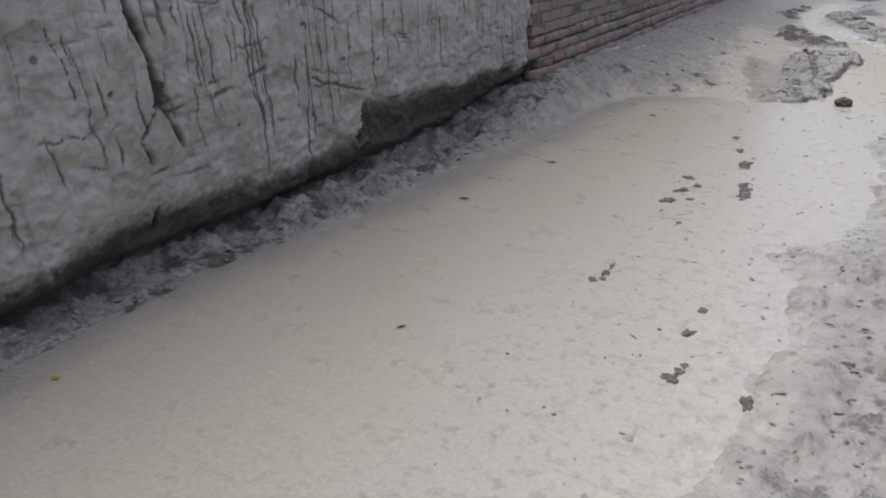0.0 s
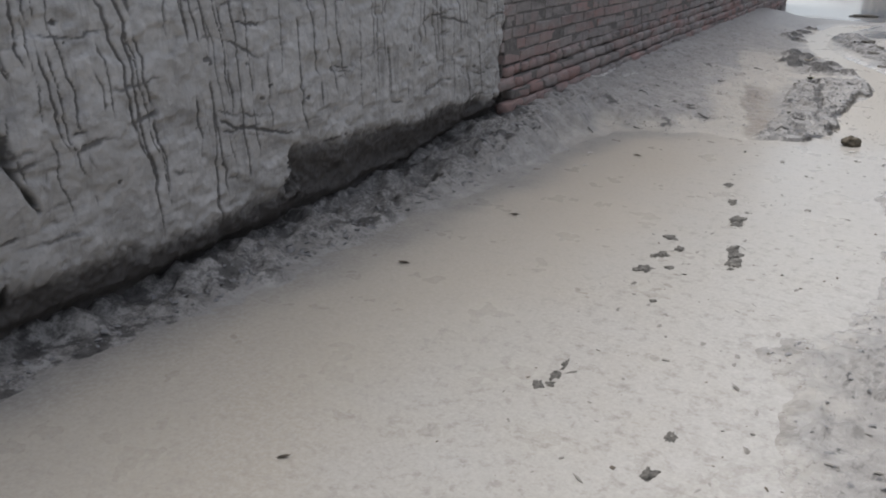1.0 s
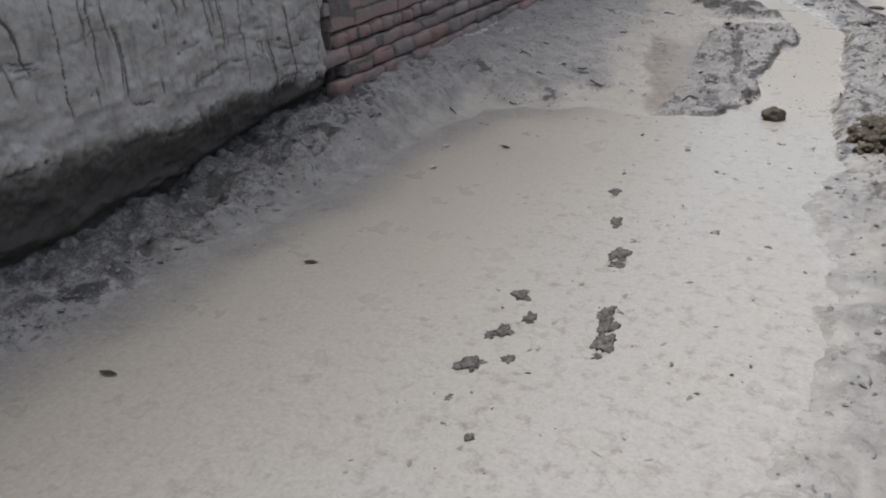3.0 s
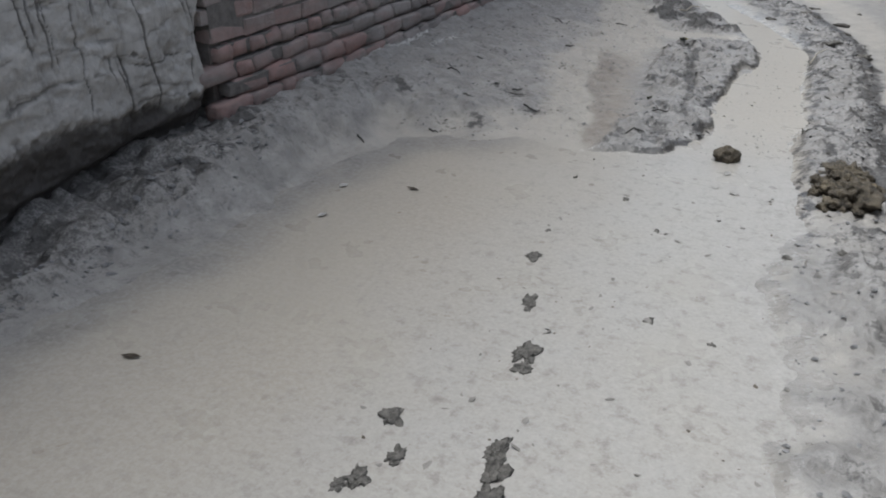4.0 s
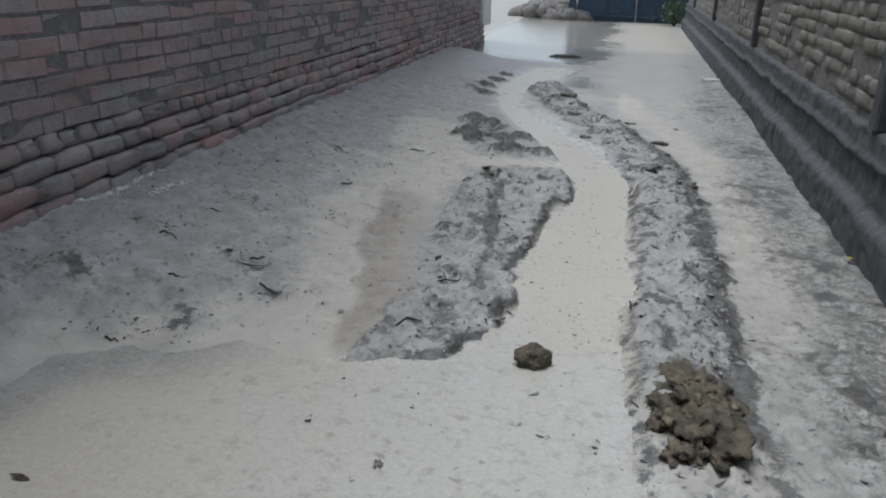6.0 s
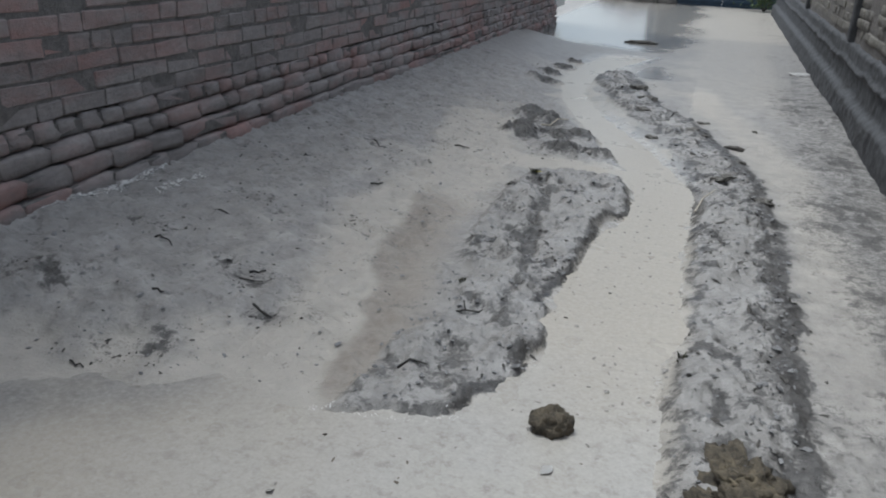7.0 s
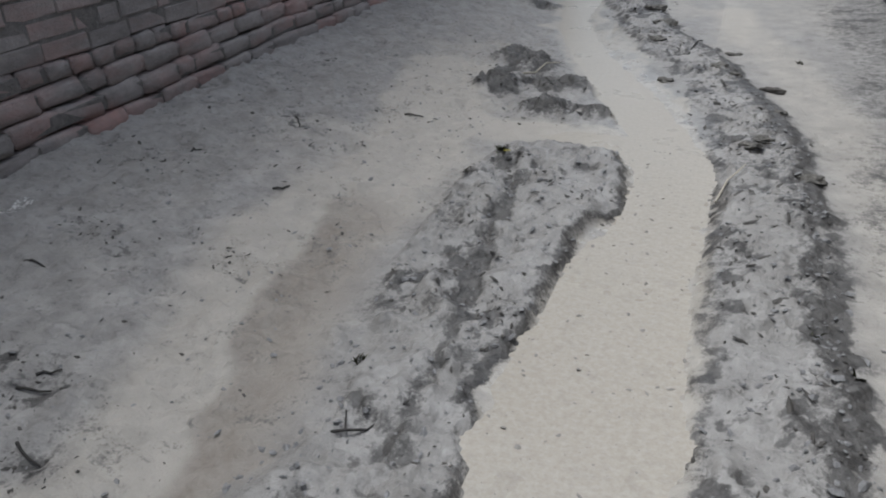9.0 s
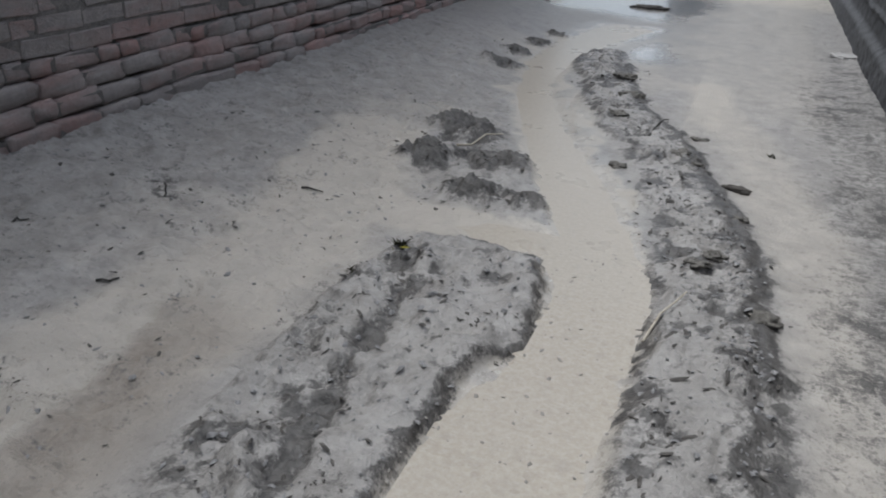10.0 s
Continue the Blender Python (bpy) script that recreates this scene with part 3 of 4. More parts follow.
def brickwork(parent, places, x_of, kinds, near, seed, low_kinds=None):
    """Near bricks as parts, the rest joined into one part."""
    rnd, verts, faces, count = random.Random(seed), [], [], 0
    for y, z, header, c in places:
        kind = (low_kinds if low_kinds and c < 6 else kinds)[header]
        me = kind[rnd.randrange(len(kind))]
        loose = 1.0 if c < 6 else 0.5
        m = pose(x_of(c) + loose * rnd.uniform(-0.010, 0.010), y, z + rnd.uniform(-0.004, 0.004) + 0.007 * math.sin(1.3 * y + 0.9 * c) * loose, rnd.uniform(-1.2, 1.2), loose * rnd.uniform(-3, 3), loose * rnd.uniform(-2, 2))
        if near(y, z):
            ob = new("brick", me)
            ob.parent, ob.matrix_basis = parent, m
        else:
            base = len(verts)
            verts += [tuple(m @ v.co) for v in me.vertices]
            faces += [[base + i for i in p.vertices] for p in me.polygons]
    me = bpy.data.meshes.new("far_bricks")
    me.from_pydata(verts, [], faces)
    me.materials.append(kinds[False][0].materials[0])
    ob = new("far_bricks", me)
    ob.parent = parent
    tagged(ob, kind="stuff")


BRICK_X, BY1 = WALL_X - 0.03, 16.7
wall_2 = new("wall_2", mesh_of("wall_2", box(bmesh.new(), BRICK_X - 0.4, BRICK_X - 0.024, PY1 + 0.002, BY1, -0.2, 0.545), MORTAR))
upper = box(bmesh.new(), BRICK_X - 0.4, BRICK_X - 0.004, PY1 + 0.002, BY1, 0.547, TOP)
tagged(wall_2, "old grimy red and grey brick wall with deep open joints", "brick wall", kind="structure")
for k, step in enumerate((0.095, 0.09, 0.08, 0.06, 0.03, 0.012)):
    z = 0.06 + 0.083 * k
    part("joint_filling", box(bmesh.new(), BRICK_X - 0.023, BRICK_X + step - 0.012, PY1 + 0.03, BY1, z - 0.03, z + 0.03, 0.004), MORTAR, wall_2, "crumbling mortar between the bricks of a course")
part("upper_core", upper, MORTAR, wall_2, "grey mortar bed of the upper courses")
# near-white colour paints the light falling on the pier's face
part("end_pier", box(bmesh.new(), BRICK_X - 0.42, BRICK_X + 0.05, BY1 + 0.002, BY1 + 0.7, 0.3, TOP, 0.012), LIT_END, wall_2, "pale end of the wall, coloured as a lit face")
wall_3 = new("wall_3", mesh_of("wall_3", box(bmesh.new(), EAST_X + 0.056, EAST_X + 0.4, PY0, 22.5, 0.5, 2.0), MORTAR))
tagged(wall_3, "pale brick boundary wall with cement posts on a rough plinth", "brick wall", kind="structure")

# the rendered plinth of the boundary wall, with a ledge
qy, qz = spaced((PY0, 3, 0.2), (3, 14, 0.02), (14, 22.5, 0.06)), spaced((-0.15, 0.62, 0.018))
Y, ZZ = np.meshgrid(qy, qz)
n1, n2, n3 = fbm(Y, ZZ, 2.5, 4, 4), fbm(Y, ZZ, 9, 4, 1), fbm(Y, ZZ, 26, 3, 2)
proud = 0.055 * smooth(0.26, 0.2, ZZ + 0.015 * n1) + 0.008 * n2 + 0.004 * n3 + 0.025 * smooth(0.03, 0.0, np.abs(ZZ - 0.43 - 0.02 * n1))
proud = proud - 0.10 * smooth(0.56, 0.60, ZZ + 0.015 * n2)
zones = np.stack([0 * Y, 0 * Y, 0 * Y, 0 * Y], -1)
plinth = new("plinth", grid_mesh("plinth", np.stack([EAST_X + 0.02 - proud, Y, ZZ], -1).reshape(-1, 3), len(qy), len(qz), CEMENT, zones.reshape(-1, 4)))
plinth.parent = wall_3
tagged(plinth, "rough dark cement plinth with a broken ledge")
part("plinth_core", box(bmesh.new(), EAST_X + 0.12, EAST_X + 0.4, PY0, 22.5, -0.15, 0.498), CEMENT, wall_3)
post = part("post", box(bmesh.new(), EAST_X + 0.0, EAST_X + 0.12, -0.055, 0.055, 0.57, 2.03, 0.012), CEMENT, wall_3, "grey cement post")
POSTS = (7.78, 11.95, 16.1, 20.2, 3.6, -0.5)
post.location.y = POSTS[0]
for y in POSTS[1:]:
    p = new("post", post.data)
    p.parent, p.location = wall_3, (0, y, 0)
    tagged(p, "grey cement post")


# ---- beyond the end of the lane ----
def metal_gate():
    gate = new("metal_gate")
    gate.location = (0.15, 24.0, height(0.15, 24.0))
    for k in range(2):
        x0 = -1.45 + 1.425 * k
        leaf = part("gate_leaf", box(bmesh.new(), x0, x0 + 1.42, -0.02, 0.02, -0.03, 3.1, 0.004), BLUE_PAINT, gate)
        for z in (0.12, 1.1, 2.1, 3.0):
            part("rail", box(bmesh.new(), x0 + 0.02, x0 + 1.40, -0.055, -0.021, z - 0.03, z + 0.03, 0.004), BLUE_PAINT, leaf)
        for j in range(3):
            part("stile", box(bmesh.new(), x0 + 0.03 + 0.66 * j, x0 + 0.08 + 0.66 * j, -0.05, -0.021, 0.155, 1.065, 0.004), BLUE_PAINT, leaf)
    for x in (-1.56, 1.55):
        part("gate_post", box(bmesh.new(), x - 0.09, x + 0.09, -0.1, 0.1, -0.05, 3.3, 0.012), BLUE_PAINT, gate)
    return tagged(gate, "dark blue painted metal gate closing the lane's far side", "gate")


metal_gate()


def lump(bm, centre, size, seed, detail=2, rough=0.35, craggy=0.0):
    """A rough clod: a displaced ball, flattened below."""
    made = bmesh.ops.create_icosphere(bm, subdivisions=detail, radius=1)["verts"]
    for v in made:
        p = v.co.copy()
        k = 1 + rough * noise.noise(p * 1.6 + Vector((seed * 7.1, seed * 3.3, 0))) + 0.5 * rough * noise.noise(p * 4.0 + Vector((0, seed * 5.7, seed))) + craggy * noise.noise(p * 9.0 + Vector((seed * 2.3, 0, seed * 1.7)))
        q = Vector((p.x * size[0], p.y * size[1], p.z * size[2])) * k
        v.co = q + Vector(centre)
    return bm


def clod(name, x, y, size, material, label, category, seed, lumps=5, sink=0.35, group="", rough=0.5):
    bm, rnd = bmesh.new(), random.Random(seed)
    wide = 0.62 if lumps else 1.0
    lump(bm, (0, 0, size[2] * 0.3), (size[0] * wide, size[1] * wide, size[2] * 0.75), seed, 3 if lumps else 4, 0.35 if lumps else rough, 0.0 if lumps else 0.28 * rough)
    for k in range(lumps):
        a, r = rnd.uniform(0, 6.28), rnd.uniform(0.3, 0.85)
        s = rnd.uniform(0.14, 0.40) if lumps > 9 else rnd.uniform(0.25, 0.45)
        lump(bm, (size[0] * r * math.cos(a), size[1] * r * math.sin(a), size[2] * rnd.uniform(0.1, 0.65)), (size[0] * s, size[1] * s, size[2] * s), seed + k + 1, 2)
    ob = new(name, mesh_of(name, bm, material, lumps < 9))
    ob.location = (x, y, max(height(x, y), -0.002) - size[2] * sink * 0.3)
    return tagged(ob, label, category, group)


rubble = new("rubble_heap")
rubble.location = (-1.9, 24.3, 0)
rubble.location.z = height(-1.9, 24.3)
for k in range(45):
    a, r = random.uniform(0, 6.28), random.uniform(0, 1) ** 0.7
    bm = lump(bmesh.new(), (0.95 * r * math.cos(a), 0.5 * r * math.sin(a), 0.02 + 0.42 * (1 - r)), (0.24, 0.22, 0.19), k, 2)
    part("lump_of_rubble", bm, RUBBLE, rubble, smoothed=True)
tagged(rubble, "grey-brown heap of earth and rubble in the open street", "rubble")


def shrub(x, y, size, seed):
    ob, rnd = new("shrub"), random.Random(seed)
    ob.location = (x, y, height(x, y))
    bm = bmesh.new()
    for k in range(7):
        a = rnd.uniform(0, 6.28)
        tip = Vector((math.cos(a) * size * 0.5, math.sin(a) * size * 0.5, size * rnd.uniform(0.5, 0.9)))
        q = tip.to_track_quat("Z", "Y").to_matrix().to_4x4()
        bmesh.ops.create_cone(bm, segments=5, radius1=0.015, radius2=0.005, depth=tip.length, cap_ends=True, matrix=Matrix.Translation(tip / 2) @ q)
    part("stem", bm, BARK, ob)
    verts, faces = [], []
    for k in range(500):
        c = Vector((rnd.gauss(0, 0.32), rnd.gauss(0, 0.32), rnd.uniform(0.15, 1.0))) * size
        m = Matrix.Translation(c) @ Euler([rnd.uniform(0, 6.28) for _ in range(3)]).to_matrix().to_4x4()
        b, s = len(verts), size * rnd.uniform(0.05, 0.10)
        verts += [tuple(m @ Vector(p)) for p in ((-s, 0, 0), (0, -s * 0.4, s * 0.1), (s, 0, 0), (0, s * 0.4, s * 0.1))]
        faces.append((b, b + 1, b + 2, b + 3))
    me = bpy.data.meshes.new("foliage")
    me.from_pydata(verts, [], faces)
    me.materials.append(GREEN_LEAF)
    f = new("foliage", me)
    f.parent = ob
    tagged(f, kind="stuff")
    return tagged(ob, "low green leafy shrub beside the blue gate", "shrub")


shrub(1.0, 23.2, 0.55, 3)
shrub(-0.4, 26.3, 0.5, 5)

# ---- clods, stones and scraps in the lane ----
clod("stone", -0.175, 6.17, (0.056, 0.048, 0.07), HEAP, "dark brown wet stone standing in muddy water", "stone", 24, 0, rough=0.38)
heap, rnd = new("clod_heap"), random.Random(31)
heap.location = (0.33, 5.92, 0)
tagged(heap, "large dark brown and ochre heap of wet clods by water", "clod heap")
mound = lump(bmesh.new(), (0, 0, 0.02), (0.125, 0.27, 0.07), 3, 5, 0.55, 0.22)
part("mound", mound, HEAP, heap, smoothed=True)
for k in range(60):
    a, r = rnd.uniform(0, 6.28), rnd.uniform(0.0, 1.0) ** 0.5
    w = rnd.uniform(0.012, 0.036)
    bm = lump(bmesh.new(), (0.125 * r * math.cos(a), 0.28 * r * math.sin(a), 0.015 + 0.075 * (1 - r * r)), (w, w * rnd.uniform(0.8, 1.4), w * rnd.uniform(0.5, 0.8)), 200 + k, 3, 0.9, 0.25)
    part("clod", bm, HEAP if rnd.random() < 0.7 else OCHRE_CLOD, heap, smoothed=True)
SMALL = [
    (-0.693, 4.85, 0.024, 1.3), (-0.61, 4.54, 0.022, 1.6), (-0.595, 4.50, 0.013, 1.2), (-0.525, 4.26, 0.03, 1.5), (-0.51, 4.19, 0.022, 1.3),
    (-0.452, 3.84, 0.022, 2.0), (-0.43, 3.76, 0.026, 1.6), (-0.415, 3.68, 0.03, 1.4), (-0.41, 3.60, 0.014, 1.2),
    (-0.743, 3.845, 0.026, 1.4), (-0.664, 3.72, 0.022, 1.2), (-0.715, 3.62, 0.024, 1.2), (-0.745, 3.58, 0.016, 1.3), (-0.735, 3.42, 0.028, 1.1), (-0.76, 3.39, 0.018, 1.2), (-0.647, 3.48, 0.018, 1.0),
    (-0.728, 3.243, 0.011, 1.2), (-0.605, 3.118, 0.016, 1.0), (-0.691, 3.14, 0.009, 1.2),
    (-0.715, 2.484, 0.012, 2.6), (-0.716, 2.40, 0.016, 2.0), (-0.742, 2.32, 0.017, 1.3), (-0.706, 2.343, 0.014, 1.2),
    (-0.29, 2.05, 0.018, 1.6), (-0.262, 1.73, 0.022, 1.2), (-0.246, 1.78, 0.016, 1.6), (-0.24, 1.83, 0.013, 1.5), (-0.282, 2.254, 0.014, 1.8), (-0.016, 1.705, 0.02, 1.7), (0.22, 2.07, 0.018, 1.0),
    (-0.509, 5.502, 0.013, 1.2), (-0.713, 5.075, 0.012, 1.4), (-0.33, 5.247, 0.011, 1.5), (-0.293, 5.237, 0.009, 1.3), (0.326, 5.322, 0.018, 1.2), (0.14, 5.213, 0.016, 1.2), (-0.123, 5.446, 0.010, 1.2), (-0.029, 5.418, 0.010, 1.2), (-0.227, 4.592, 0.014, 1.5), (-0.035, 4.536, 0.012, 1.2)]
for k, (x, y, r, long) in enumerate(SMALL):
    clod("small_clod", x, y, (r * 0.95, r * long, r * 0.26), WET_CRUMB, "small dark mud clod poking out of the puddle", "clod", 50 + k, 0, 0.0, "clods in the puddle", 1.0)


def leaf_mesh(length, width, material, curl=0.2):
    bm, rows = bmesh.new(), []
    for i in range(7):
        t = i / 6
        w = width * math.sin(math.pi * min(0.97, max(0.04, t))) / 2
        z = curl * length * (t - 0.5) ** 2
        rows.append([bm.verts.new((length * (t - 0.5), s * w, z + abs(s) * w * 0.35)) for s in (-1, 0, 1)])
    for a, b in zip(rows, rows[1:]):
        for j in range(2):
            bm.faces.new((a[j], a[j + 1], b[j + 1], b[j]))
    bmesh.ops.solidify(bm, geom=bm.faces[:], thickness=0.0012)
    return mesh_of("leaf", bm, material, True)


def leaf(x, y, length, width, turn, material, label, up=0.004):
    ob = new("leaf", leaf_mesh(length, width, material))
    ob.matrix_basis = pose(x, y, max(height(x, y), 0) + up, random.uniform(-8, 8), random.uniform(-8, 8), turn)
    return tagged(ob, label, "leaf", "fallen leaves")


for x, y, s, turn in [(-1.544, 3.76, 0.04, 20), (-1.688, 2.936, 0.044, 10), (-1.36, 5.208, 0.04, 0), (-1.2, 1.6, 0.024, 40)]:
    leaf(x, y, s + 0.02, s * 0.5, turn, DEAD_LEAF, "dead brown leaf floating on muddy water")
leaf(-2.0, 0.76, 0.03, 0.02, 30, YELLOW_LEAF, "small yellow leaf at the puddle's edge")
leaf(1.104, 7.48, 0.05, 0.03, 70, YELLOW_LEAF, "small yellow-green leaf at the foot of the plinth", 0.02)
leaf(-0.72, 8.45, 0.035, 0.02, 30, YELLOW_LEAF, "small yellow petal on the muddy island", 0.03)
clod("mud_lump", 0.335, 9.8, (0.085, 0.028, 0.03), CLOD, "flat dark lump of mud lying on the ridge", "clod", 71, 4, 0.0)
for k, (x, y, r) in enumerate([(0.096, 10.5, 0.045), (0.041, 10.15, 0.055), (0.128, 10.06, 0.04), (-0.226, 9.89, 0.045), (-0.387, 11.22, 0.07), (-0.51, 11.72, 0.08), (-0.39, 10.75, 0.06), (0.289, 8.97, 0.045), (0.23, 8.85, 0.04), (0.359, 9.43, 0.035), (0.464, 8.56, 0.05)]):
    clod("mud_lump", x, y, (r, r * 0.85, r * 0.42), WET_CRUMB, "dark wet lump of mud on the trodden ridge", "clod", 120 + k, 0, 1.2, "lumps on the ridge", 0.7)
clod("mud_lump", -0.86, 15.47, (0.2, 0.07, 0.04), CLOD, "flat dark lump of mud lying on the wet track", "clod", 73, 0, 0.0)
clod("pale_stone", 1.06, 13.69, (0.12, 0.1, 0.02), PALE_STONE, "flat pale grey stone at the plinth's foot", "stone", 74, 0, 0.0)
for x, y in ((-1.568, 4.816), (-1.648, 5.112), (-0.15, 5.98)):
    leaf(x, y, 0.045, 0.03, 60, PAPER, "pale scrap of foam on the muddy water")


def twig(points, radius, material, label, forks=()):
    """A bent tapering stick lying on the ground."""
    ob = new("twig")
    for name, line, r in [("stem", points, radius)] + [("fork", f, radius * 0.7) for f in forks]:
        cu = bpy.data.curves.new(name, "CURVE")
        cu.dimensions, cu.bevel_depth, cu.bevel_resolution = "3D", r, 2
        cu.use_fill_caps = True
        sp = cu.splines.new("POLY")
        sp.points.add(len(line) - 1)
        for i, (x, y, up) in enumerate(line):
            sp.points[i].co = (x, y, max(height(x, y), 0) + r + up, 1)
            sp.points[i].radius = 1 - 0.6 * i / len(line)
        tmp = bpy.data.objects.new(name, cu)
        me = bpy.data.meshes.new_from_object(tmp)
        bpy.data.objects.remove(tmp)
        me.materials.clear()
        me.materials.append(material)
        p = new(name, me)
        p.parent = ob
    return tagged(ob, label, "twig")


def straight_twig(x, y, length, turn, radius, material, label, forks=()):
    a, rnd = radians(turn), random.Random(int(x * 1000 + y * 100))
    line = [(x + length * (t - 0.5) * math.cos(a) + rnd.uniform(-0.006, 0.006), y + length * (t - 0.5) * math.sin(a) + rnd.uniform(-0.006, 0.006), 0.004 * (i % 2)) for i, t in enumerate((0, 0.25, 0.5, 0.75, 1))]
    return twig(line, radius, material, label)


for x, y, s, turn in [(-1.777, 6.589, 0.08, -5), (-1.385, 6.56, 0.088, 15), (-1.235, 6.39, 0.08, -12), (-1.675, 8.38, 0.104, -50), (-1.88, 7.92, 0.064, 80), (-0.64, 6.28, 0.088, 20), (-1.56, 6.28, 0.048, 10), (-1.6, 5.92, 0.048, 0), (-1.276, 8.785, 0.09, 15), (-1.424, 7.81, 0.07, 40), (-1.77, 6.97, 0.07, -5), (-1.39, 6.62, 0.07, 35), (-1.84, 5.6, 0.056, -20)]:
    straight_twig(x, y, s, turn, 0.0045, BARK, "short dark twig lying on wet mud")
twig([(-0.672, 6.688, 0.0), (-0.6, 6.704, 0.008), (-0.56, 6.736, 0.0), (-0.496, 6.84, 0.012)], 0.0042, BARK, "dark forked twig lying on the muddy island", ([(-0.6, 6.704, 0.008), (-0.624, 6.76, 0.0)],))
twig([(-0.96, 9.6, 0.03), (-0.92, 9.7, 0.03), (-0.89, 9.83, 0.035), (-0.84, 9.96, 0.02)], 0.006, STRAW, "pale dry stalk lying across a dark clump")
straight_twig(-0.125, 10.6, 0.5, 84, 0.006, BARK, "thin dark stick lying across the mud ridge")
twig([(0.13, 8.29, 0.0), (0.16, 8.4, 0.012), (0.2, 8.5, 0.02), (0.22, 8.58, 0.012)], 0.0045, STRAW, "pale dry stalk at the channel's edge")


def weed(x, y, size, count, seed):
    """A low tuft of small drooping blades."""
    ob, rnd = new("weed_tuft"), random.Random(seed)
    ob.location = (x, y, max(height(x, y), 0.0))
    for k in range(count):
        a, bend, long = rnd.uniform(0, 6.28), rnd.uniform(0.3, 1.0), size * rnd.uniform(0.5, 1.1)
        bm, rows = bmesh.new(), []
        ox, oy = rnd.gauss(0, size * 0.35), rnd.gauss(0, size * 0.35)
        for i in range(4):
            t = i / 3
            w = size * 0.11 * (1 - t) + 0.0008
            out, up = long * t * bend, long * t * (1 - 0.55 * t * bend) * 0.7
            mid = Vector((ox + out * math.cos(a), oy + out * math.sin(a), up))
            side = Vector((-math.sin(a), math.cos(a), 0)) * w
            rows.append([bm.verts.new(mid - side), bm.verts.new(mid + side)])
        for p, q in zip(rows, rows[1:]):
            bm.faces.new((p[0], p[1], q[1], q[0]))
        bmesh.ops.solidify(bm, geom=bm.faces[:], thickness=0.0008)
        part("blade", bm, WEED, ob, smoothed=True)
    return tagged(ob, "small olive-green weed tuft trodden into wet mud", "weed", "weed tufts")


weed(-0.75, 8.49, 0.045, 22, 1)
weed(-0.84, 8.3, 0.04, 12, 2)
weed(0.47, 10.4, 0.04, 10, 4)
weed(0.15, 6.68, 0.035, 12, 5)
weed(0.53, 7.3, 0.03, 9, 6)
weed(-0.702, 6.985, 0.03, 12, 7)
weed(0.44, 7.45, 0.025, 8, 8)


# ---- loose litter and crumbs ----
def crumbs(name, label, material, count, where, size, seed, flat=0.6, long=1.0, land=True):
    """Many small crumbs or shreds on the ground, one mesh."""
    rnd, verts, faces, k = random.Random(seed), [], [], 0
    tries = [where(rnd) for _ in range(count)]
    hs = terrain(np.array([t[0] for t in tries]), np.array([t[1] for t in tries]))[0]
    for (x, y), h in zip(tries, hs):
        if land and h < 0.004:
            continue
        s = size[0] + (size[1] - size[0]) * rnd.random() ** 2.5
        m = Matrix.Translation((x, y, max(h, -0.001) + s * flat * (0.25 if land else 0.4))) @ Euler((rnd.uniform(-0.5, 0.5), rnd.uniform(-0.5, 0.5), rnd.uniform(0, 6.28))).to_matrix().to_4x4()
        sx, sy, sz = s * long * rnd.uniform(0.7, 1.6), s * rnd.uniform(0.5, 1), s * flat * rnd.uniform(0.6, 1.2)
        b = len(verts)
        pts = ((1, 0, 0), (0.35, 0.9, 0.1), (-0.8, 0.55, 0), (-0.75, -0.6, 0.1), (0.3, -0.95, 0), (0.1, 0.1, 1), (0, 0, -0.8))
        verts += [tuple(m @ Vector(((px + rnd.uniform(-0.25, 0.25)) * sx, (py_ + rnd.uniform(-0.25, 0.25)) * sy, pz_ * sz))) for px, py_, pz_ in pts]
        for i in range(5):
            j = (i + 1) % 5
            faces += [(b + i, b + j, b + 5), (b + j, b + i, b + 6)]
    me = bpy.data.meshes.new(name)
    me.from_pydata(verts, [], faces)
    me.materials.append(material)
    return tagged(new(name, me), label, name.replace("_", " "), kind="stuff")


def along(line, spread):
    def pick(rnd):
        i = rnd.randrange(len(line) - 1)
        t, (ax, ay), (bx, by) = rnd.random(), line[i], line[i + 1]
        return ax + (bx - ax) * t + rnd.gauss(0, spread), ay + (by - ay) * t + rnd.gauss(0, spread)
    return pick


def within(x0, x1, y0, y1):
    return lambda rnd: (rnd.uniform(x0, x1), rnd.uniform(y0, y1))


def at_smears(rnd):
    cx, cy, r = SMEARS[rnd.randrange(len(SMEARS))]
    return cx + rnd.gauss(0, r * 0.7), cy + rnd.gauss(0, r * 0.5)


def at_blots(rnd):
    cx, cy, r = BLOTS[rnd.randrange(len(BLOTS))]
    return cx + rnd.gauss(0, r * 0.5), cy + rnd.gauss(0, r * 0.6)


def at_clumps(rnd):
    cx, cy, r = NORTH_CLUMPS[rnd.randrange(len(NORTH_CLUMPS))]
    return cx + rnd.gauss(0, r * 0.45), cy + rnd.gauss(0, r * 0.4)


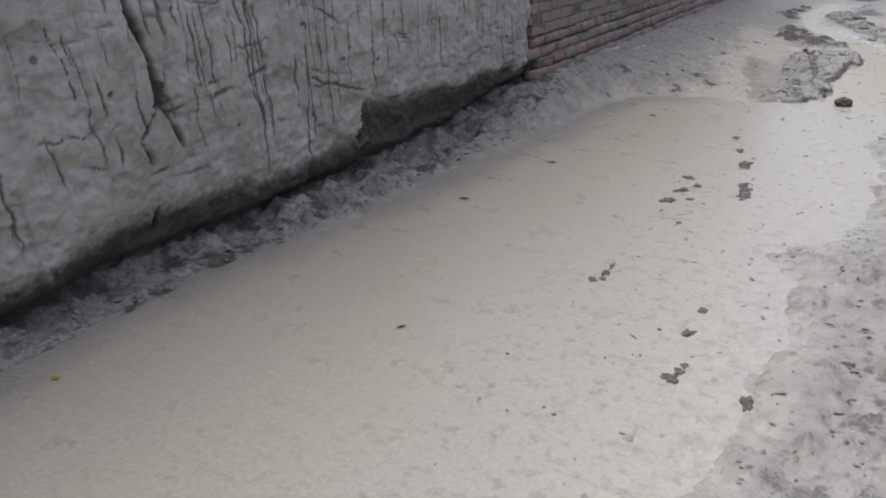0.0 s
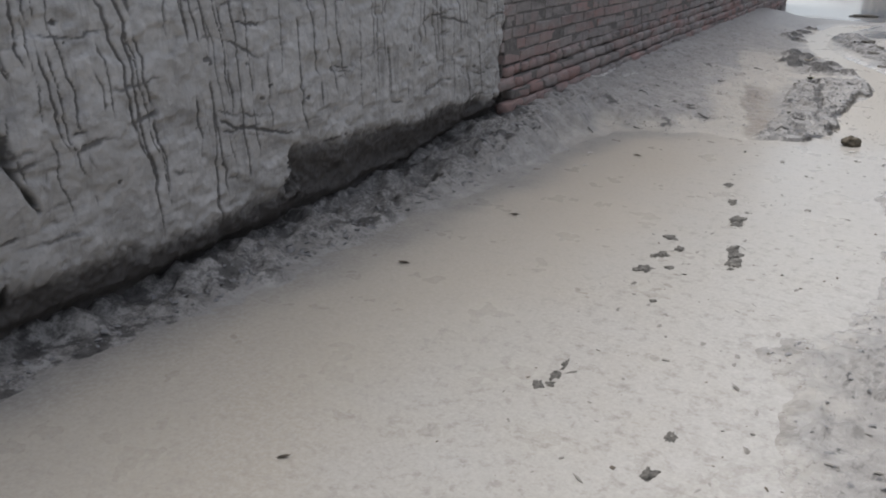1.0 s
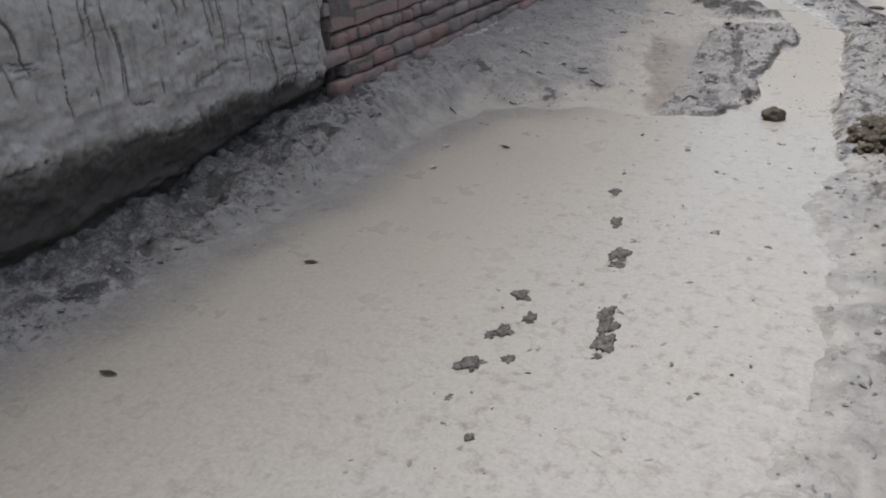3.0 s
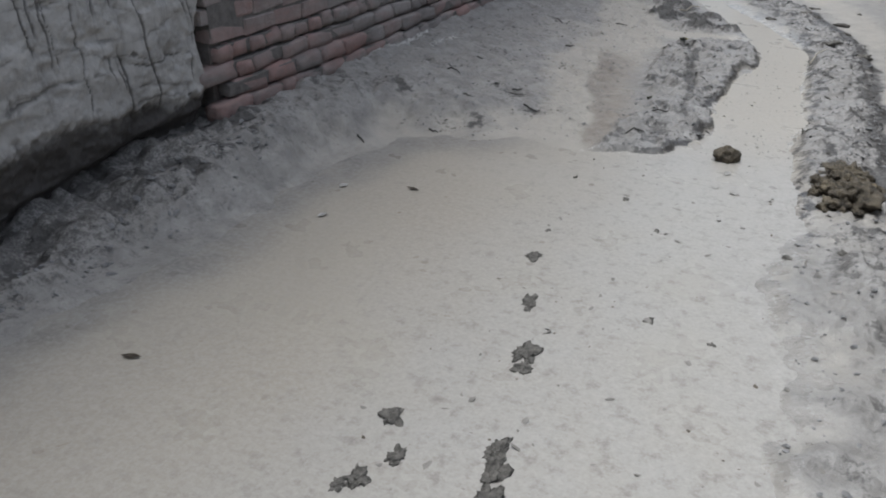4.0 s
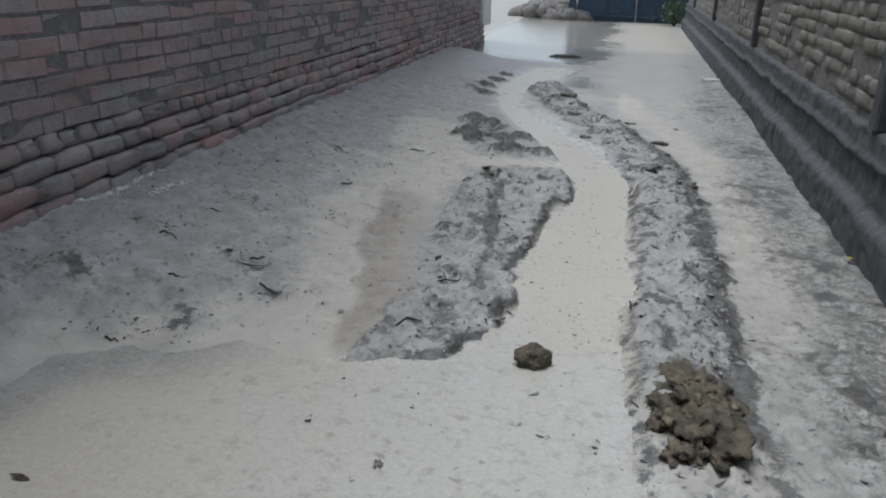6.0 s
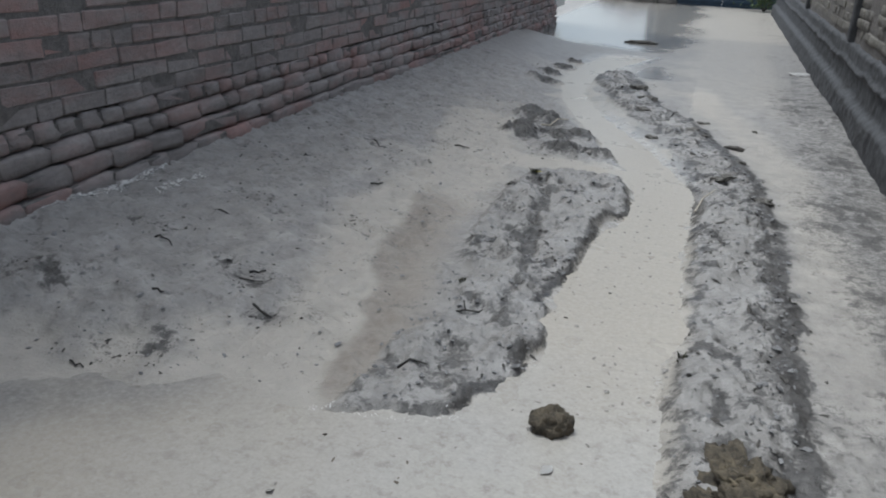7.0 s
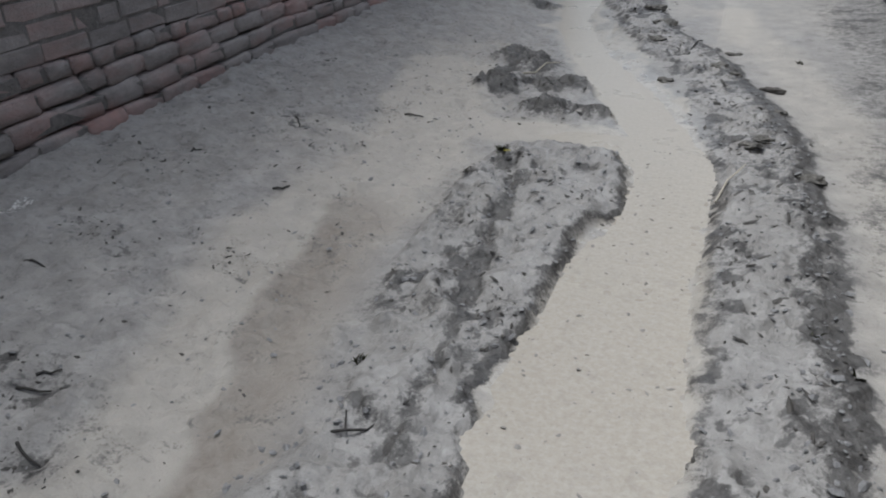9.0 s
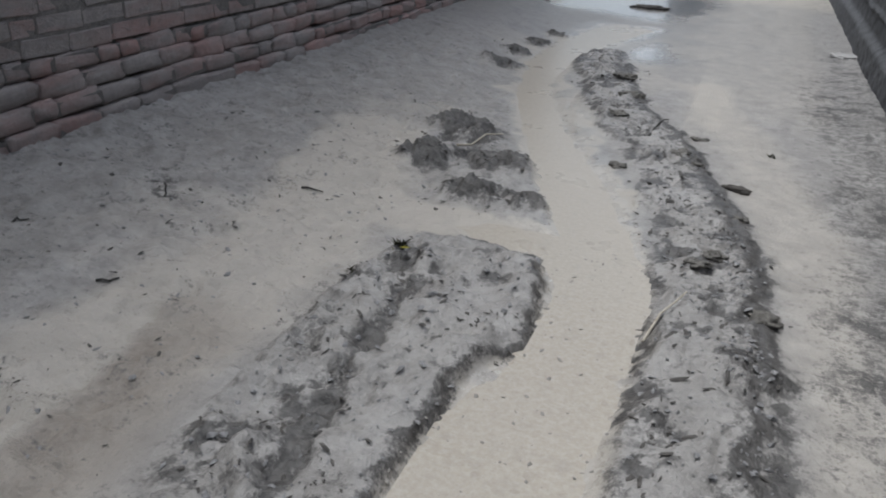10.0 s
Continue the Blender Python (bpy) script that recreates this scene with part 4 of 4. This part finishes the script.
crumbs("dark_litter", "dark rotten shreds trodden into a mud ridge", LITTER, 260, along(RIDGE, 0.11), (0.003, 0.011), 1, 0.4, 2.2)
crumbs("grey_crumbs", "grey mud crumbs on a trodden ridge", GREY_CRUMB, 1500, along(RIDGE, 0.11), (0.003, 0.011), 2)
crumbs("dark_litter", "dark wet shreds on clumps beside the channel", LITTER, 420, at_clumps, (0.003, 0.012), 3, 0.5, 2.0)
crumbs("island_litter", "dark litter and crumbs along the island's broken edge", LITTER, 220, along([(-0.4, 6.24), (-0.32, 6.64), (-0.376, 7.0), (-0.48, 7.44), (-0.6, 7.76), (-0.72, 8.4), (-0.4, 8.08), (-0.24, 8.24)], 0.05), (0.003, 0.011), 4, 0.5, 1.8)
crumbs("grey_crumbs", "grey mud crumbs on the muddy island", GREY_CRUMB, 700, within(*(-0.8, -0.28, 6.08, 8.64)), (0.003, 0.014), 5)
crumbs("grey_crumbs", "pale grey mud crumbs at the puddle's trodden edge", GREY_CRUMB, 1500, within(*(-0.12, 1.04, 0.8, 6.0)), (0.003, 0.014), 6)
crumbs("grey_crumbs", "grey crumbs fallen from the plastered wall's foot", GREY_CRUMB, 800, along([(-2.256, 0.4), (-2.224, 1.6), (-2.176, 2.8), (-2.08, 4.0), (-2.08, 5.2)], 0.06), (0.004, 0.02), 7)
crumbs("specks", "small dark specks floating in the shallow muddy water", DEAD_LEAF, 200, within(*(-0.88, 0.16, 1.2, 6.08)), (0.002, 0.010), 8, 0.3, land=False)
crumbs("specks", "small soft brown specks in the muddy channel", SILT, 420, within(*(-0.32, 0.12, 6.08, 8.96)), (0.003, 0.012), 9, 0.3, land=False)
crumbs("specks", "small dark specks scattered over the sloping mud", LITTER, 320, within(*(-2.16, -0.88, 5.92, 10.4)), (0.002, 0.010), 10, 0.4, 1.6)
crumbs("dark_litter", "dark bits of rotten litter on the sloping mud", LITTER, 300, at_smears, (0.002, 0.008), 13, 0.6, 1.4)
crumbs("dark_litter", "dark wet crumbs gathered in hollows of the trodden mud", LITTER, 420, at_blots, (0.003, 0.009), 14, 0.7, 1.4)
crumbs("grey_crumbs", "grey crumbs strewn over the sloping mud", GREY_CRUMB, 700, within(*(-2.16, -0.88, 5.76, 9.6)), (0.003, 0.012), 15, 0.5)
crumbs("pale_scraps", "pale crumbs along the brick wall's foot", PAPER, 110, along([(-2.24, 6.75), (-2.25, 7.25)], 0.008), (0.003, 0.010), 12, 0.3, 1.8)

crumbs("pale_scraps", "pale streak of crumbs along the wall's foot", PAPER, 700, along([(-2.27, 6.5), (-2.235, 6.85), (-2.225, 7.1)], 0.007), (0.002, 0.007), 16, 0.2, 2.0)
crumbs("pale_scraps", "pale streak of crumbs lying on sloping mud", PAPER, 420, along([(-2.1, 6.98), (-2.06, 7.25)], 0.010), (0.002, 0.006), 17, 0.2, 2.0)
# pale flecks stand in for a wet glint on the rim
crumbs("scum", "pale flecks painting the wet glint along the island's edge", PAPER, 260, along([(-0.86, 6.0), (-0.7, 6.03), (-0.55, 6.06), (-0.44, 6.13)], 0.008), (0.001, 0.004), 18, 0.2, 1.8, land=False)
crumbs("specks", "grey-brown flecks of silt in the shallow water", SILT, 380, within(*(-0.85, 0.3, 1.0, 6.0)), (0.004, 0.017), 19, 0.12, 1.3, land=False)

crumbs("grey_crumbs", "small grey pebbly lumps along the ridge's outer side", GREY_CRUMB, 220, along([(0.44, 6.2), (0.46, 7.0), (0.47, 7.8), (0.42, 8.4), (0.3, 9.2)], 0.035), (0.004, 0.016), 20, 0.7)
crumbs("dark_litter", "small dark chips lying on the ridge", LITTER, 160, along(RIDGE, 0.08), (0.005, 0.016), 21, 0.35, 2.2)

# ---- the bricks of both walls, last ----
OLD = {False: [brick_mesh("brick", 0.238, 0.072, 0.11, BRICK, k, 0.004, 0.006, False) for k in range(6)], True: [brick_mesh("brick", 0.118, 0.072, 0.11, BRICK, 9 + k, 0.004, 0.006, False) for k in range(6)]}
PALE = {False: [brick_mesh("brick", 0.235, 0.07, 0.11, PALE_BRICK, 20 + k, 0.003, 0.006) for k in range(3)], True: [brick_mesh("brick", 0.115, 0.07, 0.11, PALE_BRICK, 29 + k, 0.003, 0.006) for k in range(3)]}
OLD_LOW = {False: [brick_mesh("brick", 0.238, 0.074, 0.11, BRICK, 40 + k, 0.010, 0.014) for k in range(6)], True: [brick_mesh("brick", 0.117, 0.074, 0.11, BRICK, 50 + k, 0.010, 0.014) for k in range(6)]}
STEP = (0.095, 0.09, 0.08, 0.06, 0.03, 0.012)
places = courses(PY1 + 0.03, BY1, 0.06, TOP, 0.083, 0.228, 5)
brickwork(wall_2, places, lambda c: BRICK_X - 0.055 + (STEP[c] if c < len(STEP) else 0.0), OLD, lambda y, z: 5.2 < y < 11.0 and 0.1 < z < 0.98, 6, OLD_LOW)
places = courses(PY0, 22.5, 0.66, 1.97, 0.083, 0.228, 7)
brickwork(wall_3, places, lambda c: EAST_X + 0.105, PALE, lambda y, z: 6.6 < y < 12.5 and z < 1.25, 8)
